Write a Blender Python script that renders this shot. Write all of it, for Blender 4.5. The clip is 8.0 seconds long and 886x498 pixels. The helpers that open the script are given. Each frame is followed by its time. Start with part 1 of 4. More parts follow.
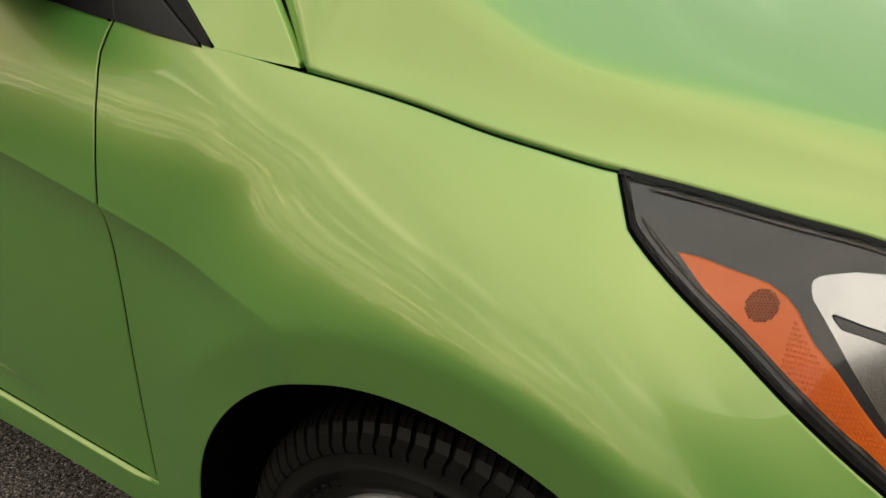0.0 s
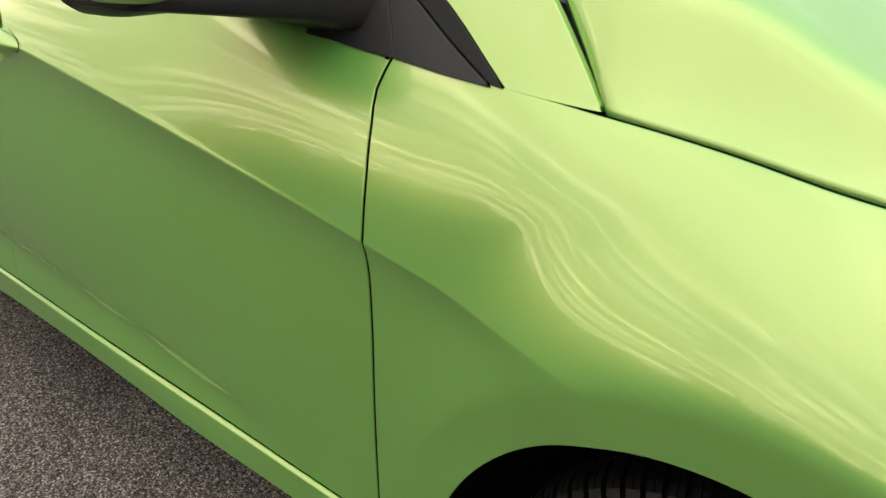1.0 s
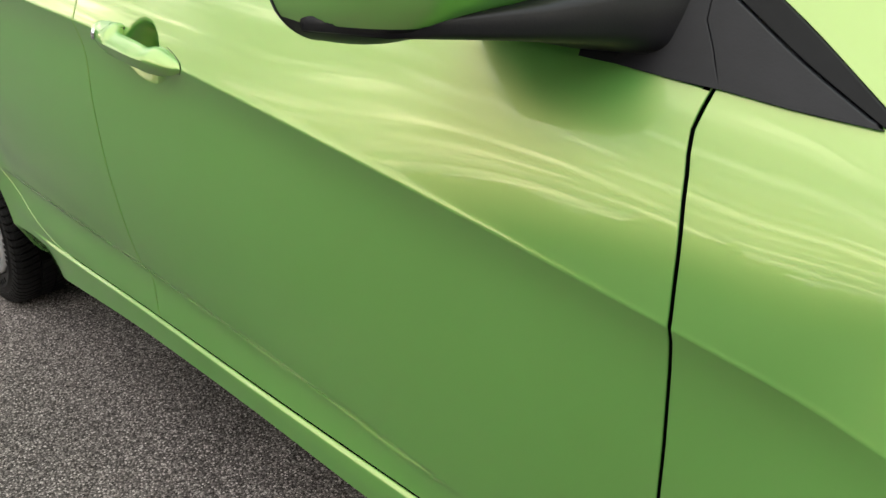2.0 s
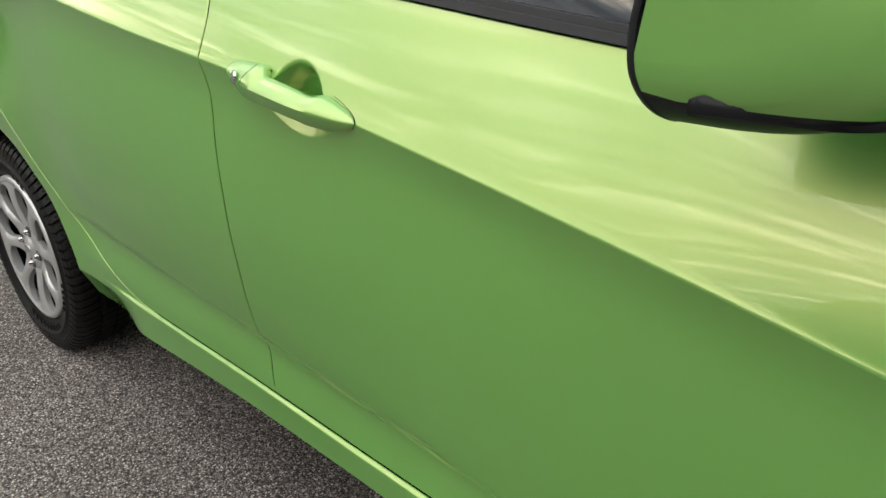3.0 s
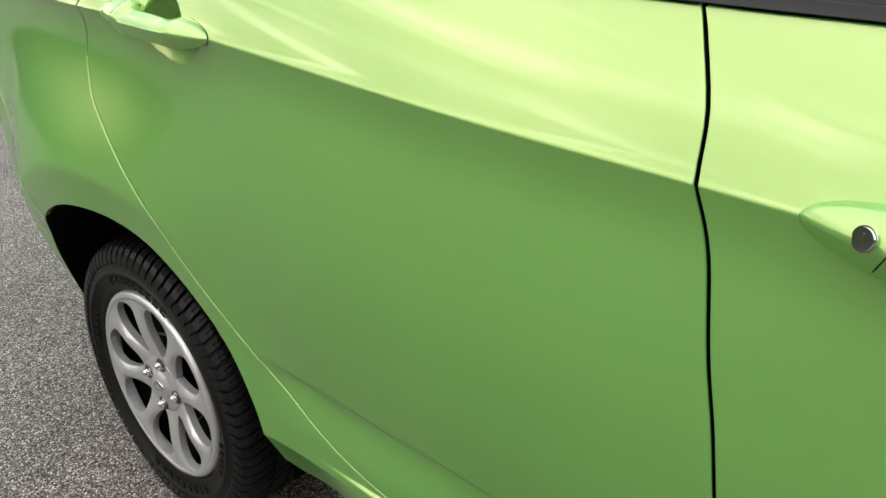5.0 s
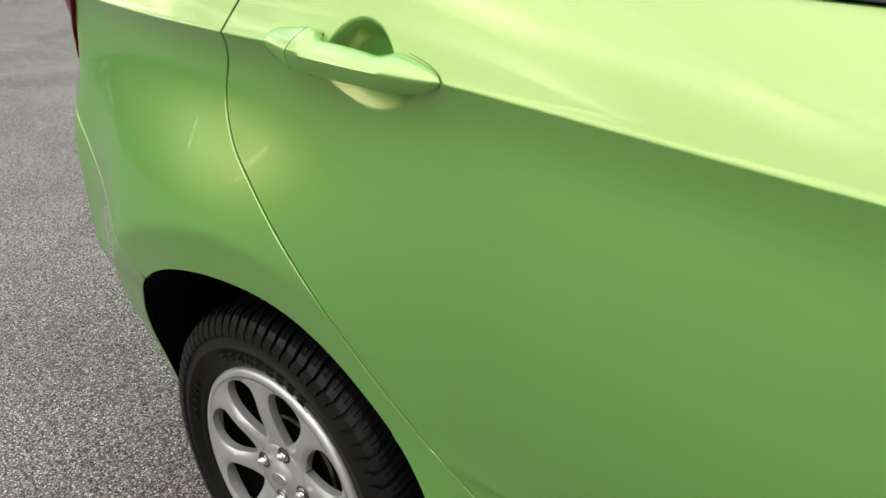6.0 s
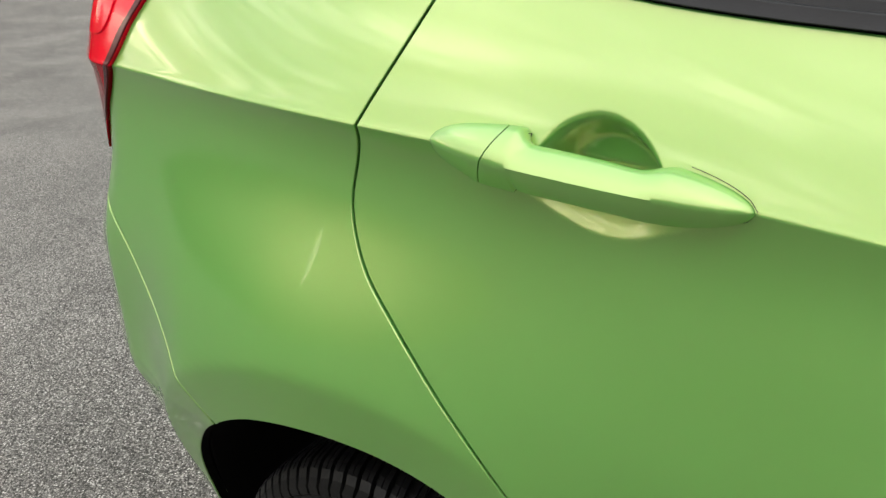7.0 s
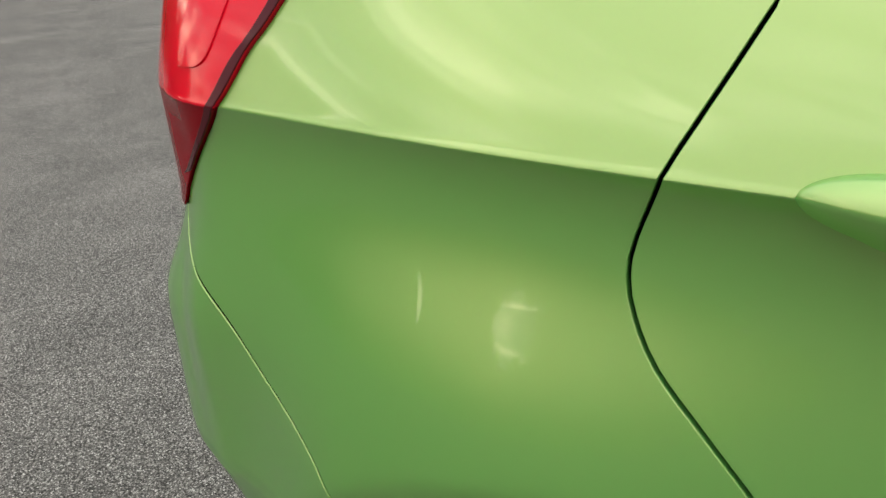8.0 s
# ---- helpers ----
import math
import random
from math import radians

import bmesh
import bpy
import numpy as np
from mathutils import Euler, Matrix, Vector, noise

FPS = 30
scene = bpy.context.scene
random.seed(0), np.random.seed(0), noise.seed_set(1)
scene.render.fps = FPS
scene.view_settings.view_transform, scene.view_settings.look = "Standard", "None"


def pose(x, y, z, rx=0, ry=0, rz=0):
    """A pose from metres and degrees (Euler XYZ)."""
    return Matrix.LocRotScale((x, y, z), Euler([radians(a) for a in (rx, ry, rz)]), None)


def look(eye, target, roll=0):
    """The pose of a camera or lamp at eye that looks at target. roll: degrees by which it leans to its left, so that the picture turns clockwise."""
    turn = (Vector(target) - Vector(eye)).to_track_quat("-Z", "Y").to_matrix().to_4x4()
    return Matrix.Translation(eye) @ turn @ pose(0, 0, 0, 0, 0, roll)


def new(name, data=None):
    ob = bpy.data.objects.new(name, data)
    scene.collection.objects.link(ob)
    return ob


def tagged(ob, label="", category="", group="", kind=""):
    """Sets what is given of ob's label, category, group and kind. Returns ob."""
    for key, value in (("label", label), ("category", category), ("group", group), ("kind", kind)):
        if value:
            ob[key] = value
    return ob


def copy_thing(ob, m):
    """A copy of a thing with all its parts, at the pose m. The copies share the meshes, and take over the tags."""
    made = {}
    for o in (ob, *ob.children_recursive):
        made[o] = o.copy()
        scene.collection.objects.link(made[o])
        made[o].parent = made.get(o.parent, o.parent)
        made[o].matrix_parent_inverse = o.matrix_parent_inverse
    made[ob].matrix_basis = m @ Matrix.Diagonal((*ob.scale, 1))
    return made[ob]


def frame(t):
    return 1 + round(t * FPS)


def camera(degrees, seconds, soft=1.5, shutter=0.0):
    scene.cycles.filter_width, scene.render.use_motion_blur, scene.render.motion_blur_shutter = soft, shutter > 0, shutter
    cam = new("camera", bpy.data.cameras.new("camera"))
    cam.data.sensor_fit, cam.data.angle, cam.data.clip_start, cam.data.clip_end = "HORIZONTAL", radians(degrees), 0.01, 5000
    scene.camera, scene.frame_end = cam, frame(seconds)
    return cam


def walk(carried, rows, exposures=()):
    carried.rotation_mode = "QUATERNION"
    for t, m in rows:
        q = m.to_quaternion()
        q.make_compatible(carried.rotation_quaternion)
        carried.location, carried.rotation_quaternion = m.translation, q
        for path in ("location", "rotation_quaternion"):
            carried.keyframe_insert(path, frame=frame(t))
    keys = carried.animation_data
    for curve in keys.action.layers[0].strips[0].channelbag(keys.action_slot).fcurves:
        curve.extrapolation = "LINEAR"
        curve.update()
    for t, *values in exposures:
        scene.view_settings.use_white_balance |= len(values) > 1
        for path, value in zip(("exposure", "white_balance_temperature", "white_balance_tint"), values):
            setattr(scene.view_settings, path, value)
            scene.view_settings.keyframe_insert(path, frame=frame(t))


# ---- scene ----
cam = camera(57.3, 8.0)
PATH = [
    (0, (0.033, 0.206, 1.063), (-0.951, 1.716, 0.197), 0.1),
    (0.5, (-0.027, 0.165, 1.069), (-1.135, 1.616, 0.253), -0.3),
    (1, (-0.14, 0.138, 1.064), (-1.349, 1.516, 0.266), -0.5),
    (1.5, (-0.302, 0.139, 1.067), (-1.581, 1.447, 0.259), -1.5),
    (2, (-0.452, 0.148, 1.069), (-1.764, 1.413, 0.244), -2.8),
    (2.2, (-0.502, 0.146, 1.07), (-1.824, 1.398, 0.242), -3.0),
    (3.3, (-0.873, 0.083, 1.093), (-2.172, 1.394, 0.322), -1.5),
    (3.5, (-0.92, 0.079, 1.091), (-2.219, 1.399, 0.337), -1.3),
    (4, (-1.124, 0.088, 1.079), (-2.409, 1.421, 0.324), -2.3),
    (4.2, (-1.222, 0.094, 1.086), (-2.501, 1.433, 0.331), -2.8),
    (5.3, (-1.721, 0.129, 1.1), (-2.997, 1.456, 0.319), -4.4),
    (5.5, (-1.811, 0.112, 1.105), (-3.066, 1.463, 0.33), -4.6),
    (6, (-1.995, 0.111, 1.115), (-3.247, 1.467, 0.344), -3.7),
    (6.5, (-2.188, 0.143, 1.122), (-3.421, 1.536, 0.386), -3.9),
    (7, (-2.359, 0.176, 1.145), (-3.546, 1.617, 0.428), -4.7),
    (7.5, (-2.496, 0.178, 1.168), (-3.637, 1.668, 0.475), -4.9),
    (8, (-2.71, 0.162, 1.162), (-3.723, 1.731, 0.446), -6.0),
]
EXPOSURE = [(0.0, -0.60, 7450, 9), (0.5, -0.20, 7300, 10), (1.0, 0.15, 7100, 11), (1.5, 0.36, 6700, 9), (2.2, 0.27, 6500, 8), (3.5, 0.42, 6500, 8), (5.5, 0.48, 6500, 8), (7.0, 0.42, 6500, 8), (8.0, 0.06, 6500, 8)]
walk(cam, [(t, look(eye, target, roll)) for t, eye, target, roll in PATH], EXPOSURE)


# ---- world, sun ----
world = bpy.data.worlds.new("sky")
scene.world = world
world.use_nodes = True
wn, wl = world.node_tree.nodes, world.node_tree.links
wn.clear()
SKY_LEVELS = [(0.0, 3.3, (1.0, .89, .72)), (0.24, 4.5, (1.0, .89, .72)), (0.40, 2.5, (1.0, .98, .95)), (0.6, 3.2, (1.0, .98, .97)), (0.92, 4.3, (1.0, .99, .98))]
SUN_ELEV, SUN_AZ = radians(48), radians(80)
sky = wn.new("ShaderNodeTexSky")
sky.sky_type, sky.sun_disc, sky.sun_elevation, sky.sun_rotation = "NISHITA", False, SUN_ELEV, SUN_AZ
sky_bg = wn.new("ShaderNodeBackground")
sky_bg.inputs["Strength"].default_value = 0.10
wl.new(sky.outputs[0], sky_bg.inputs["Color"])
# a broken cloud cover: grey bellies, bright edges
w_geo = wn.new("ShaderNodeTexCoord")
w_sep = wn.new("ShaderNodeSeparateXYZ")
wl.new(w_geo.outputs["Generated"], w_sep.inputs[0])
w_z = wn.new("ShaderNodeMath")
w_z.operation = "ADD"
w_z.inputs[1].default_value = 0.14
wl.new(w_sep.outputs["Z"], w_z.inputs[0])
w_abs = wn.new("ShaderNodeMath")
w_abs.operation = "MAXIMUM"
w_abs.inputs[1].default_value = 0.05
wl.new(w_z.outputs[0], w_abs.inputs[0])
w_div = []
for axis in ("X", "Y"):
    d = wn.new("ShaderNodeMath")
    d.operation = "DIVIDE"
    wl.new(w_sep.outputs[axis], d.inputs[0])
    wl.new(w_abs.outputs[0], d.inputs[1])
    w_div.append(d)
w_cmb = wn.new("ShaderNodeCombineXYZ")
wl.new(w_div[0].outputs[0], w_cmb.inputs[0])
wl.new(w_div[1].outputs[0], w_cmb.inputs[1])
w_noise = wn.new("ShaderNodeTexNoise")
w_noise.inputs["Scale"].default_value = 4.2
w_noise.inputs["Detail"].default_value = 7.0
w_noise.inputs["Roughness"].default_value = 0.55
w_noise.inputs["Distortion"].default_value = 0.4
w_map = wn.new("ShaderNodeMapping")
w_map.vector_type = "TEXTURE"
w_map.inputs["Scale"].default_value = (2.2, 0.55, 1)
w_map.inputs["Rotation"].default_value = (0, 0, radians(146))
wl.new(w_cmb.outputs[0], w_map.inputs["Vector"])
wl.new(w_map.outputs[0], w_noise.inputs["Vector"])
w_ramp = wn.new("ShaderNodeValToRGB")
w_ramp.color_ramp.interpolation = "EASE"
w_ramp.color_ramp.elements[0].position = 0.40
w_ramp.color_ramp.elements[0].color = (0.19, 0.21, 0.24, 1)
w_ramp.color_ramp.elements[1].position = 0.66
w_ramp.color_ramp.elements[1].color = (2.30, 2.10, 1.75, 1)
w_mid = w_ramp.color_ramp.elements.new(0.50)
w_mid.color = (0.42, 0.44, 0.46, 1)
w_lit = w_ramp.color_ramp.elements.new(0.57)
w_lit.color = (0.95, 0.92, 0.86, 1)
wl.new(w_noise.outputs[0], w_ramp.inputs[0])
# warm light under the cloud deck near the horizon, brightest overhead
w_grad = wn.new("ShaderNodeValToRGB")
while len(w_grad.color_ramp.elements) < 5:
    w_grad.color_ramp.elements.new(0.5)
for item, (pos, level, col) in zip(w_grad.color_ramp.elements, SKY_LEVELS):
    item.position, item.color = pos, (*(c * level for c in col), 1)
wl.new(w_sep.outputs["Z"], w_grad.inputs[0])
# open bluish cloud beyond the car, warmer cloud on the camera's side
w_side = wn.new("ShaderNodeValToRGB")
w_side.color_ramp.elements[0].position, w_side.color_ramp.elements[0].color = 0.45, (1, 1, 1, 1)
w_side.color_ramp.elements[1].position, w_side.color_ramp.elements[1].color = 0.75, (.62, .82, .84, 1)
w_half = wn.new("ShaderNodeMath")
w_half.operation = "MULTIPLY_ADD"
w_half.inputs[1].default_value, w_half.inputs[2].default_value = 0.5, 0.5
wl.new(w_sep.outputs["Y"], w_half.inputs[0])
wl.new(w_half.outputs[0], w_side.inputs[0])
w_tone = wn.new("ShaderNodeMix")
w_tone.data_type, w_tone.blend_type = "RGBA", "MULTIPLY"
w_tone.inputs[0].default_value = 1.0
wl.new(w_grad.outputs[0], w_tone.inputs[6])
wl.new(w_side.outputs[0], w_tone.inputs[7])
w_mul = wn.new("ShaderNodeMix")
w_mul.data_type, w_mul.blend_type = "RGBA", "MULTIPLY"
w_mul.inputs[0].default_value = 1.0
# the streaks lie low; higher up the cover is an even grey
w_even = wn.new("ShaderNodeMapRange")
w_even.inputs["From Min"].default_value, w_even.inputs["From Max"].default_value = 0.55, 0.80
w_even.inputs["To Min"].default_value, w_even.inputs["To Max"].default_value = 0.0, 0.80
wl.new(w_sep.outputs["Z"], w_even.inputs["Value"])
w_flat = wn.new("ShaderNodeMix")
w_flat.data_type = "RGBA"
w_flat.inputs[7].default_value = (0.56, 0.56, 0.54, 1)
w_far = wn.new("ShaderNodeMapRange")
w_far.inputs["From Min"].default_value, w_far.inputs["From Max"].default_value = 0.0, 0.30
w_far.inputs["To Min"].default_value, w_far.inputs["To Max"].default_value = 0.0, 0.90
wl.new(w_sep.outputs["Y"], w_far.inputs["Value"])
w_max = wn.new("ShaderNodeMath")
w_max.operation = "MAXIMUM"
wl.new(w_even.outputs[0], w_max.inputs[0])
wl.new(w_far.outputs[0], w_max.inputs[1])
wl.new(w_max.outputs[0], w_flat.inputs[0])
wl.new(w_ramp.outputs[0], w_flat.inputs[6])
wl.new(w_flat.outputs[2], w_mul.inputs[6])
wl.new(w_tone.outputs[2], w_mul.inputs[7])
cloud_bg = wn.new("ShaderNodeBackground")
cloud_bg.inputs["Strength"].default_value = 1.0
wl.new(w_mul.outputs[2], cloud_bg.inputs["Color"])
w_mix = wn.new("ShaderNodeMixShader")
w_mix.inputs[0].default_value = 0.85
wl.new(sky_bg.outputs[0], w_mix.inputs[1])
wl.new(cloud_bg.outputs[0], w_mix.inputs[2])
w_out = wn.new("ShaderNodeOutputWorld")
wl.new(w_mix.outputs[0], w_out.inputs["Surface"])

sun = new("sun", bpy.data.lights.new("sun", "SUN"))
sun.data.energy, sun.data.angle, sun.data.color = 0.6, radians(80), (1.0, 0.95, 0.86)
sun_dir = Vector((math.sin(SUN_AZ) * math.cos(SUN_ELEV), math.cos(SUN_AZ) * math.cos(SUN_ELEV), math.sin(SUN_ELEV)))
sun.matrix_world = look(sun_dir * 20, (0, 0, 0))


# ---- materials ----
def material(name):
    m = bpy.data.materials.new(name)
    m.use_nodes = True
    nt = m.node_tree
    return m, nt, nt.nodes["Principled BSDF"]


def node(nt, kind, **inputs):
    n = nt.nodes.new(kind)
    for key, value in inputs.items():
        n.inputs[key.replace("_", " ")].default_value = value
    return n


def noise_tex(nt, scale, detail=4.0, rough=0.55):
    co = nt.nodes.new("ShaderNodeTexCoord")
    n = node(nt, "ShaderNodeTexNoise", Scale=scale, Detail=detail, Roughness=rough)
    nt.links.new(co.outputs["Object"], n.inputs["Vector"])
    return n


def ramp(nt, source, stops):
    r = nt.nodes.new("ShaderNodeValToRGB")
    e = r.color_ramp.elements
    while len(e) < len(stops):
        e.new(0.5)
    for item, (pos, col) in zip(e, stops):
        item.position, item.color = pos, (*col, 1)
    nt.links.new(source, r.inputs[0])
    return r


def bump(nt, bsdf, source, strength, distance):
    b = node(nt, "ShaderNodeBump", Strength=strength, Distance=distance)
    nt.links.new(source, b.inputs["Height"])
    nt.links.new(b.outputs[0], bsdf.inputs["Normal"])


def paint_material():
    """Pearl lime-green car paint: a deep green base, yellow-green flakes that shine towards the light, a clear coat over both."""
    m, nt, b = material("green_paint")
    film = noise_tex(nt, 9.0, 6.0)
    col = ramp(nt, film.outputs[0], [(0.3, (0.086, 0.345, 0.060)), (0.7, (0.092, 0.362, 0.066))])
    nt.links.new(col.outputs[0], b.inputs["Base Color"])
    b.inputs["Roughness"].default_value = 0.5
    b.inputs["Specular IOR Level"].default_value = 0.1
    f = nt.nodes.new("ShaderNodeBsdfPrincipled")
    co = nt.nodes.new("ShaderNodeTexCoord")
    flakes = nt.nodes.new("ShaderNodeTexVoronoi")
    flakes.inputs["Scale"].default_value = 1400
    nt.links.new(co.outputs["Object"], flakes.inputs["Vector"])
    sep = nt.nodes.new("ShaderNodeSeparateColor")
    nt.links.new(flakes.outputs["Color"], sep.inputs[0])
    rough = node(nt, "ShaderNodeMapRange")
    rough.inputs["To Min"].default_value, rough.inputs["To Max"].default_value = 0.30, 0.33
    nt.links.new(sep.outputs[0], rough.inputs["Value"])
    nt.links.new(rough.outputs[0], f.inputs["Roughness"])
    f.inputs["Base Color"].default_value = (0.72, 0.69, 0.31, 1)
    f.inputs["Metallic"].default_value = 1.0
    for q in (b, f):
        q.inputs["Coat Weight"].default_value = 1.0
        q.inputs["Coat Roughness"].default_value = 0.013
        q.inputs["Coat IOR"].default_value = 1.43
    mix = nt.nodes.new("ShaderNodeMixShader")
    mix.inputs[0].default_value = 0.33
    nt.links.new(b.outputs[0], mix.inputs[1])
    nt.links.new(f.outputs[0], mix.inputs[2])
    out = [n for n in nt.nodes if n.bl_idname == "ShaderNodeOutputMaterial"][0]
    nt.links.new(mix.outputs[0], out.inputs["Surface"])
    return m


def plain(name, color, rough, metal=0.0, grain=60.0, vary=0.15, relief=0.0, coat=0.0, gloss=0.5):
    m, nt, b = material(name)
    n = noise_tex(nt, grain, 5.0)
    lo, hi = [tuple(c * (1 - vary) for c in color), tuple(min(1, c * (1 + vary)) for c in color)]
    r = ramp(nt, n.outputs[0], [(0.3, lo), (0.7, hi)])
    nt.links.new(r.outputs[0], b.inputs["Base Color"])
    b.inputs["Roughness"].default_value = rough
    b.inputs["Metallic"].default_value = metal
    b.inputs["Coat Weight"].default_value = coat
    b.inputs["Specular IOR Level"].default_value = gloss
    if relief:
        fine = noise_tex(nt, grain * 12, 3.0)
        bump(nt, b, fine.outputs[0], 0.4, relief)
    return m


def asphalt_material():
    """Worn grey asphalt: pale and dark chips in a darker binder, with broad stains."""
    m, nt, b = material("asphalt")
    co = nt.nodes.new("ShaderNodeTexCoord")
    chips = nt.nodes.new("ShaderNodeTexVoronoi")
    chips.inputs["Scale"].default_value = 265
    nt.links.new(co.outputs["Object"], chips.inputs["Vector"])
    sep = nt.nodes.new("ShaderNodeSeparateColor")
    nt.links.new(chips.outputs["Color"], sep.inputs[0])
    tone = ramp(nt, sep.outputs[0], [(0.0, (0.060, 0.056, 0.054)), (0.45, (0.192, 0.177, 0.172)), (0.85, (0.405, 0.372, 0.361)), (1.0, (0.79, 0.735, 0.715))])
    gap = ramp(nt, chips.outputs["Distance"], [(0.25, (1, 1, 1)), (0.75, (0.35, 0.34, 0.34))])
    broad = noise_tex(nt, 1.3, 7.0)
    stain = ramp(nt, broad.outputs[0], [(0.3, (0.78, 0.77, 0.76)), (0.7, (1.12, 1.10, 1.08))])
    mul = nt.nodes.new("ShaderNodeMix")
    mul.data_type, mul.blend_type = "RGBA", "MULTIPLY"
    mul.inputs[0].default_value = 1.0
    nt.links.new(tone.outputs[0], mul.inputs[6])
    nt.links.new(gap.outputs[0], mul.inputs[7])
    mul2 = nt.nodes.new("ShaderNodeMix")
    mul2.data_type, mul2.blend_type = "RGBA", "MULTIPLY"
    mul2.inputs[0].default_value = 1.0
    nt.links.new(mul.outputs[2], mul2.inputs[6])
    nt.links.new(stain.outputs[0], mul2.inputs[7])
    nt.links.new(mul2.outputs[2], b.inputs["Base Color"])
    b.inputs["Roughness"].default_value = 0.92
    b.inputs["Specular IOR Level"].default_value = 0.05
    bump(nt, b, gap.outputs[0], 0.9, 0.003)
    return m


def glass_material(name, color, rough=0.0, ior=1.5):
    m, nt, b = material(name)
    b.inputs["Base Color"].default_value = (*color, 1)
    b.inputs["Transmission Weight"].default_value = 1.0
    b.inputs["Roughness"].default_value = rough
    b.inputs["IOR"].default_value = ior
    return m


PAINT = paint_material()
BLACK_TRIM = plain("black_trim", (0.0095, 0.0092, 0.0120), 0.42, grain=40, relief=0.0003, gloss=0.3)
RUBBER = plain("tyre_rubber", (0.0062, 0.0062, 0.0066), 0.46, grain=30, vary=0.3, relief=0.0005, gloss=0.2)
SEAL = plain("rubber_seal", (0.006, 0.006, 0.007), 0.55, gloss=0.2)
# black of underbody and wheel housings; also stands in for shade in panel gaps
DARK = plain("underbody_and_gap_shade_black", (0.003, 0.003, 0.003), 0.9, gloss=0.05)
SILVER = plain("silver_wheel_paint", (0.54, 0.54, 0.555), 0.34, 0.62, grain=25, vary=0.05, coat=0.25)
CHROME = plain("chrome", (0.75, 0.75, 0.76), 0.10, 1.0, vary=0.03)
REFLECTOR = plain("lamp_reflector", (0.50, 0.50, 0.51), 0.16, 0.9, grain=12, vary=0.08)
STEEL = plain("rusty_steel", (0.10, 0.09, 0.085), 0.5, 0.8, vary=0.4)
AMBER = plain("amber_reflector", (0.86, 0.150, 0.001), 0.3, grain=20, vary=0.08, coat=0.4)
BEZEL = plain("headlamp_bezel", (0.012, 0.0125, 0.016), 0.3, grain=15, coat=0.6)
RED = plain("red_lens", (0.72, 0.004, 0.022), 0.12, grain=10, vary=0.10, coat=0.2, gloss=0.25)
SMOKE_RED = plain("smoky_red_rim", (0.075, 0.006, 0.012), 0.15, grain=10, vary=0.15, coat=0.05, gloss=0.15)
DARK_RED = plain("dark_red_lens", (0.22, 0.001, 0.006), 0.2, grain=10, vary=0.12, gloss=0.06)
LENS = glass_material("clear_lens", (0.95, 0.96, 0.97), ior=1.22)
TINT = glass_material("tinted_glass", (0.03, 0.035, 0.035), ior=1.7)
INTERIOR = plain("interior_cloth", (0.02, 0.02, 0.022), 0.85, grain=30, vary=0.3)
ASPHALT = asphalt_material()


# ---- mesh helpers ----
def part(name, bm, mat, parent=None, label="", smooth_faces=True, sharp=0):
    me = bpy.data.meshes.new(name)
    bm.normal_update()
    bm.to_mesh(me)
    bm.free()
    me.materials.append(mat)
    if smooth_faces:
        me.shade_smooth()
    if sharp:
        me.set_sharp_from_angle(angle=radians(sharp))
    ob = new(name, me)
    if parent:
        ob.parent = parent
    if label:
        tagged(ob, label)
    return ob


def spline(xs, ys):
    """A natural cubic through the knots, straight beyond the ends."""
    xs, ys = np.array(xs, float), np.array(ys, float)
    n, h = len(xs), np.diff(xs)
    a, b = np.eye(n), np.zeros(n)
    for i in range(1, n - 1):
        a[i, i - 1:i + 2] = h[i - 1], 2 * (h[i - 1] + h[i]), h[i]
        b[i] = 6 * ((ys[i + 1] - ys[i]) / h[i] - (ys[i] - ys[i - 1]) / h[i - 1])
    m = np.linalg.solve(a, b)
    first = (ys[1] - ys[0]) / h[0] - h[0] * (2 * m[0] + m[1]) / 6
    last = (ys[-1] - ys[-2]) / h[-1] + h[-1] * (m[-2] + 2 * m[-1]) / 6
    xl, yl, ml, hl = xs.tolist(), ys.tolist(), m.tolist(), h.tolist()

    def at(x):
        if x <= xl[0]:
            return yl[0] + first * (x - xl[0])
        if x >= xl[-1]:
            return yl[-1] + last * (x - xl[-1])
        i = 0
        while x > xl[i + 1]:
            i += 1
        k, t = hl[i], x - xl[i]
        return ml[i] * (k - t) ** 3 / (6 * k) + ml[i + 1] * t ** 3 / (6 * k) + (yl[i] / k - ml[i] * k / 6) * (k - t) + (yl[i + 1] / k - ml[i + 1] * k / 6) * t
    return at


def ease(a, b, x):
    t = min(max((x - a) / (b - a), 0.0), 1.0)
    return t * t * (3 - 2 * t)


def rounded(points, step=0.012):
    """A smooth line through control points (Catmull-Rom), as a list of close points."""
    p = [Vector((*q, 0)) for q in points]
    p = [p[0] * 2 - p[1], *p, p[-1] * 2 - p[-2]]
    out = []
    for i in range(1, len(p) - 2):
        n = max(1, int((p[i + 1] - p[i]).length / step))
        for k in range(n):
            t = k / n
            q = 0.5 * (2 * p[i] + (p[i + 1] - p[i - 1]) * t + (2 * p[i - 1] - 5 * p[i] + 4 * p[i + 1] - p[i + 2]) * t * t
                       + (3 * p[i] - p[i - 1] - 3 * p[i + 1] + p[i + 2]) * t ** 3)
            out.append((q.x, q.y))
    return out + [tuple(points[-1])]


def straight(a, b, step=0.02):
    n = max(1, int(math.dist(a, b) / step))
    return [(a[0] + (b[0] - a[0]) * i / n, a[1] + (b[1] - a[1]) * i / n) for i in range(n + 1)]


def arc(cx, cz, r, a0, a1, n=40):
    return [(cx + r * math.cos(radians(a0 + (a1 - a0) * i / n)), cz + r * math.sin(radians(a0 + (a1 - a0) * i / n))) for i in range(n + 1)]


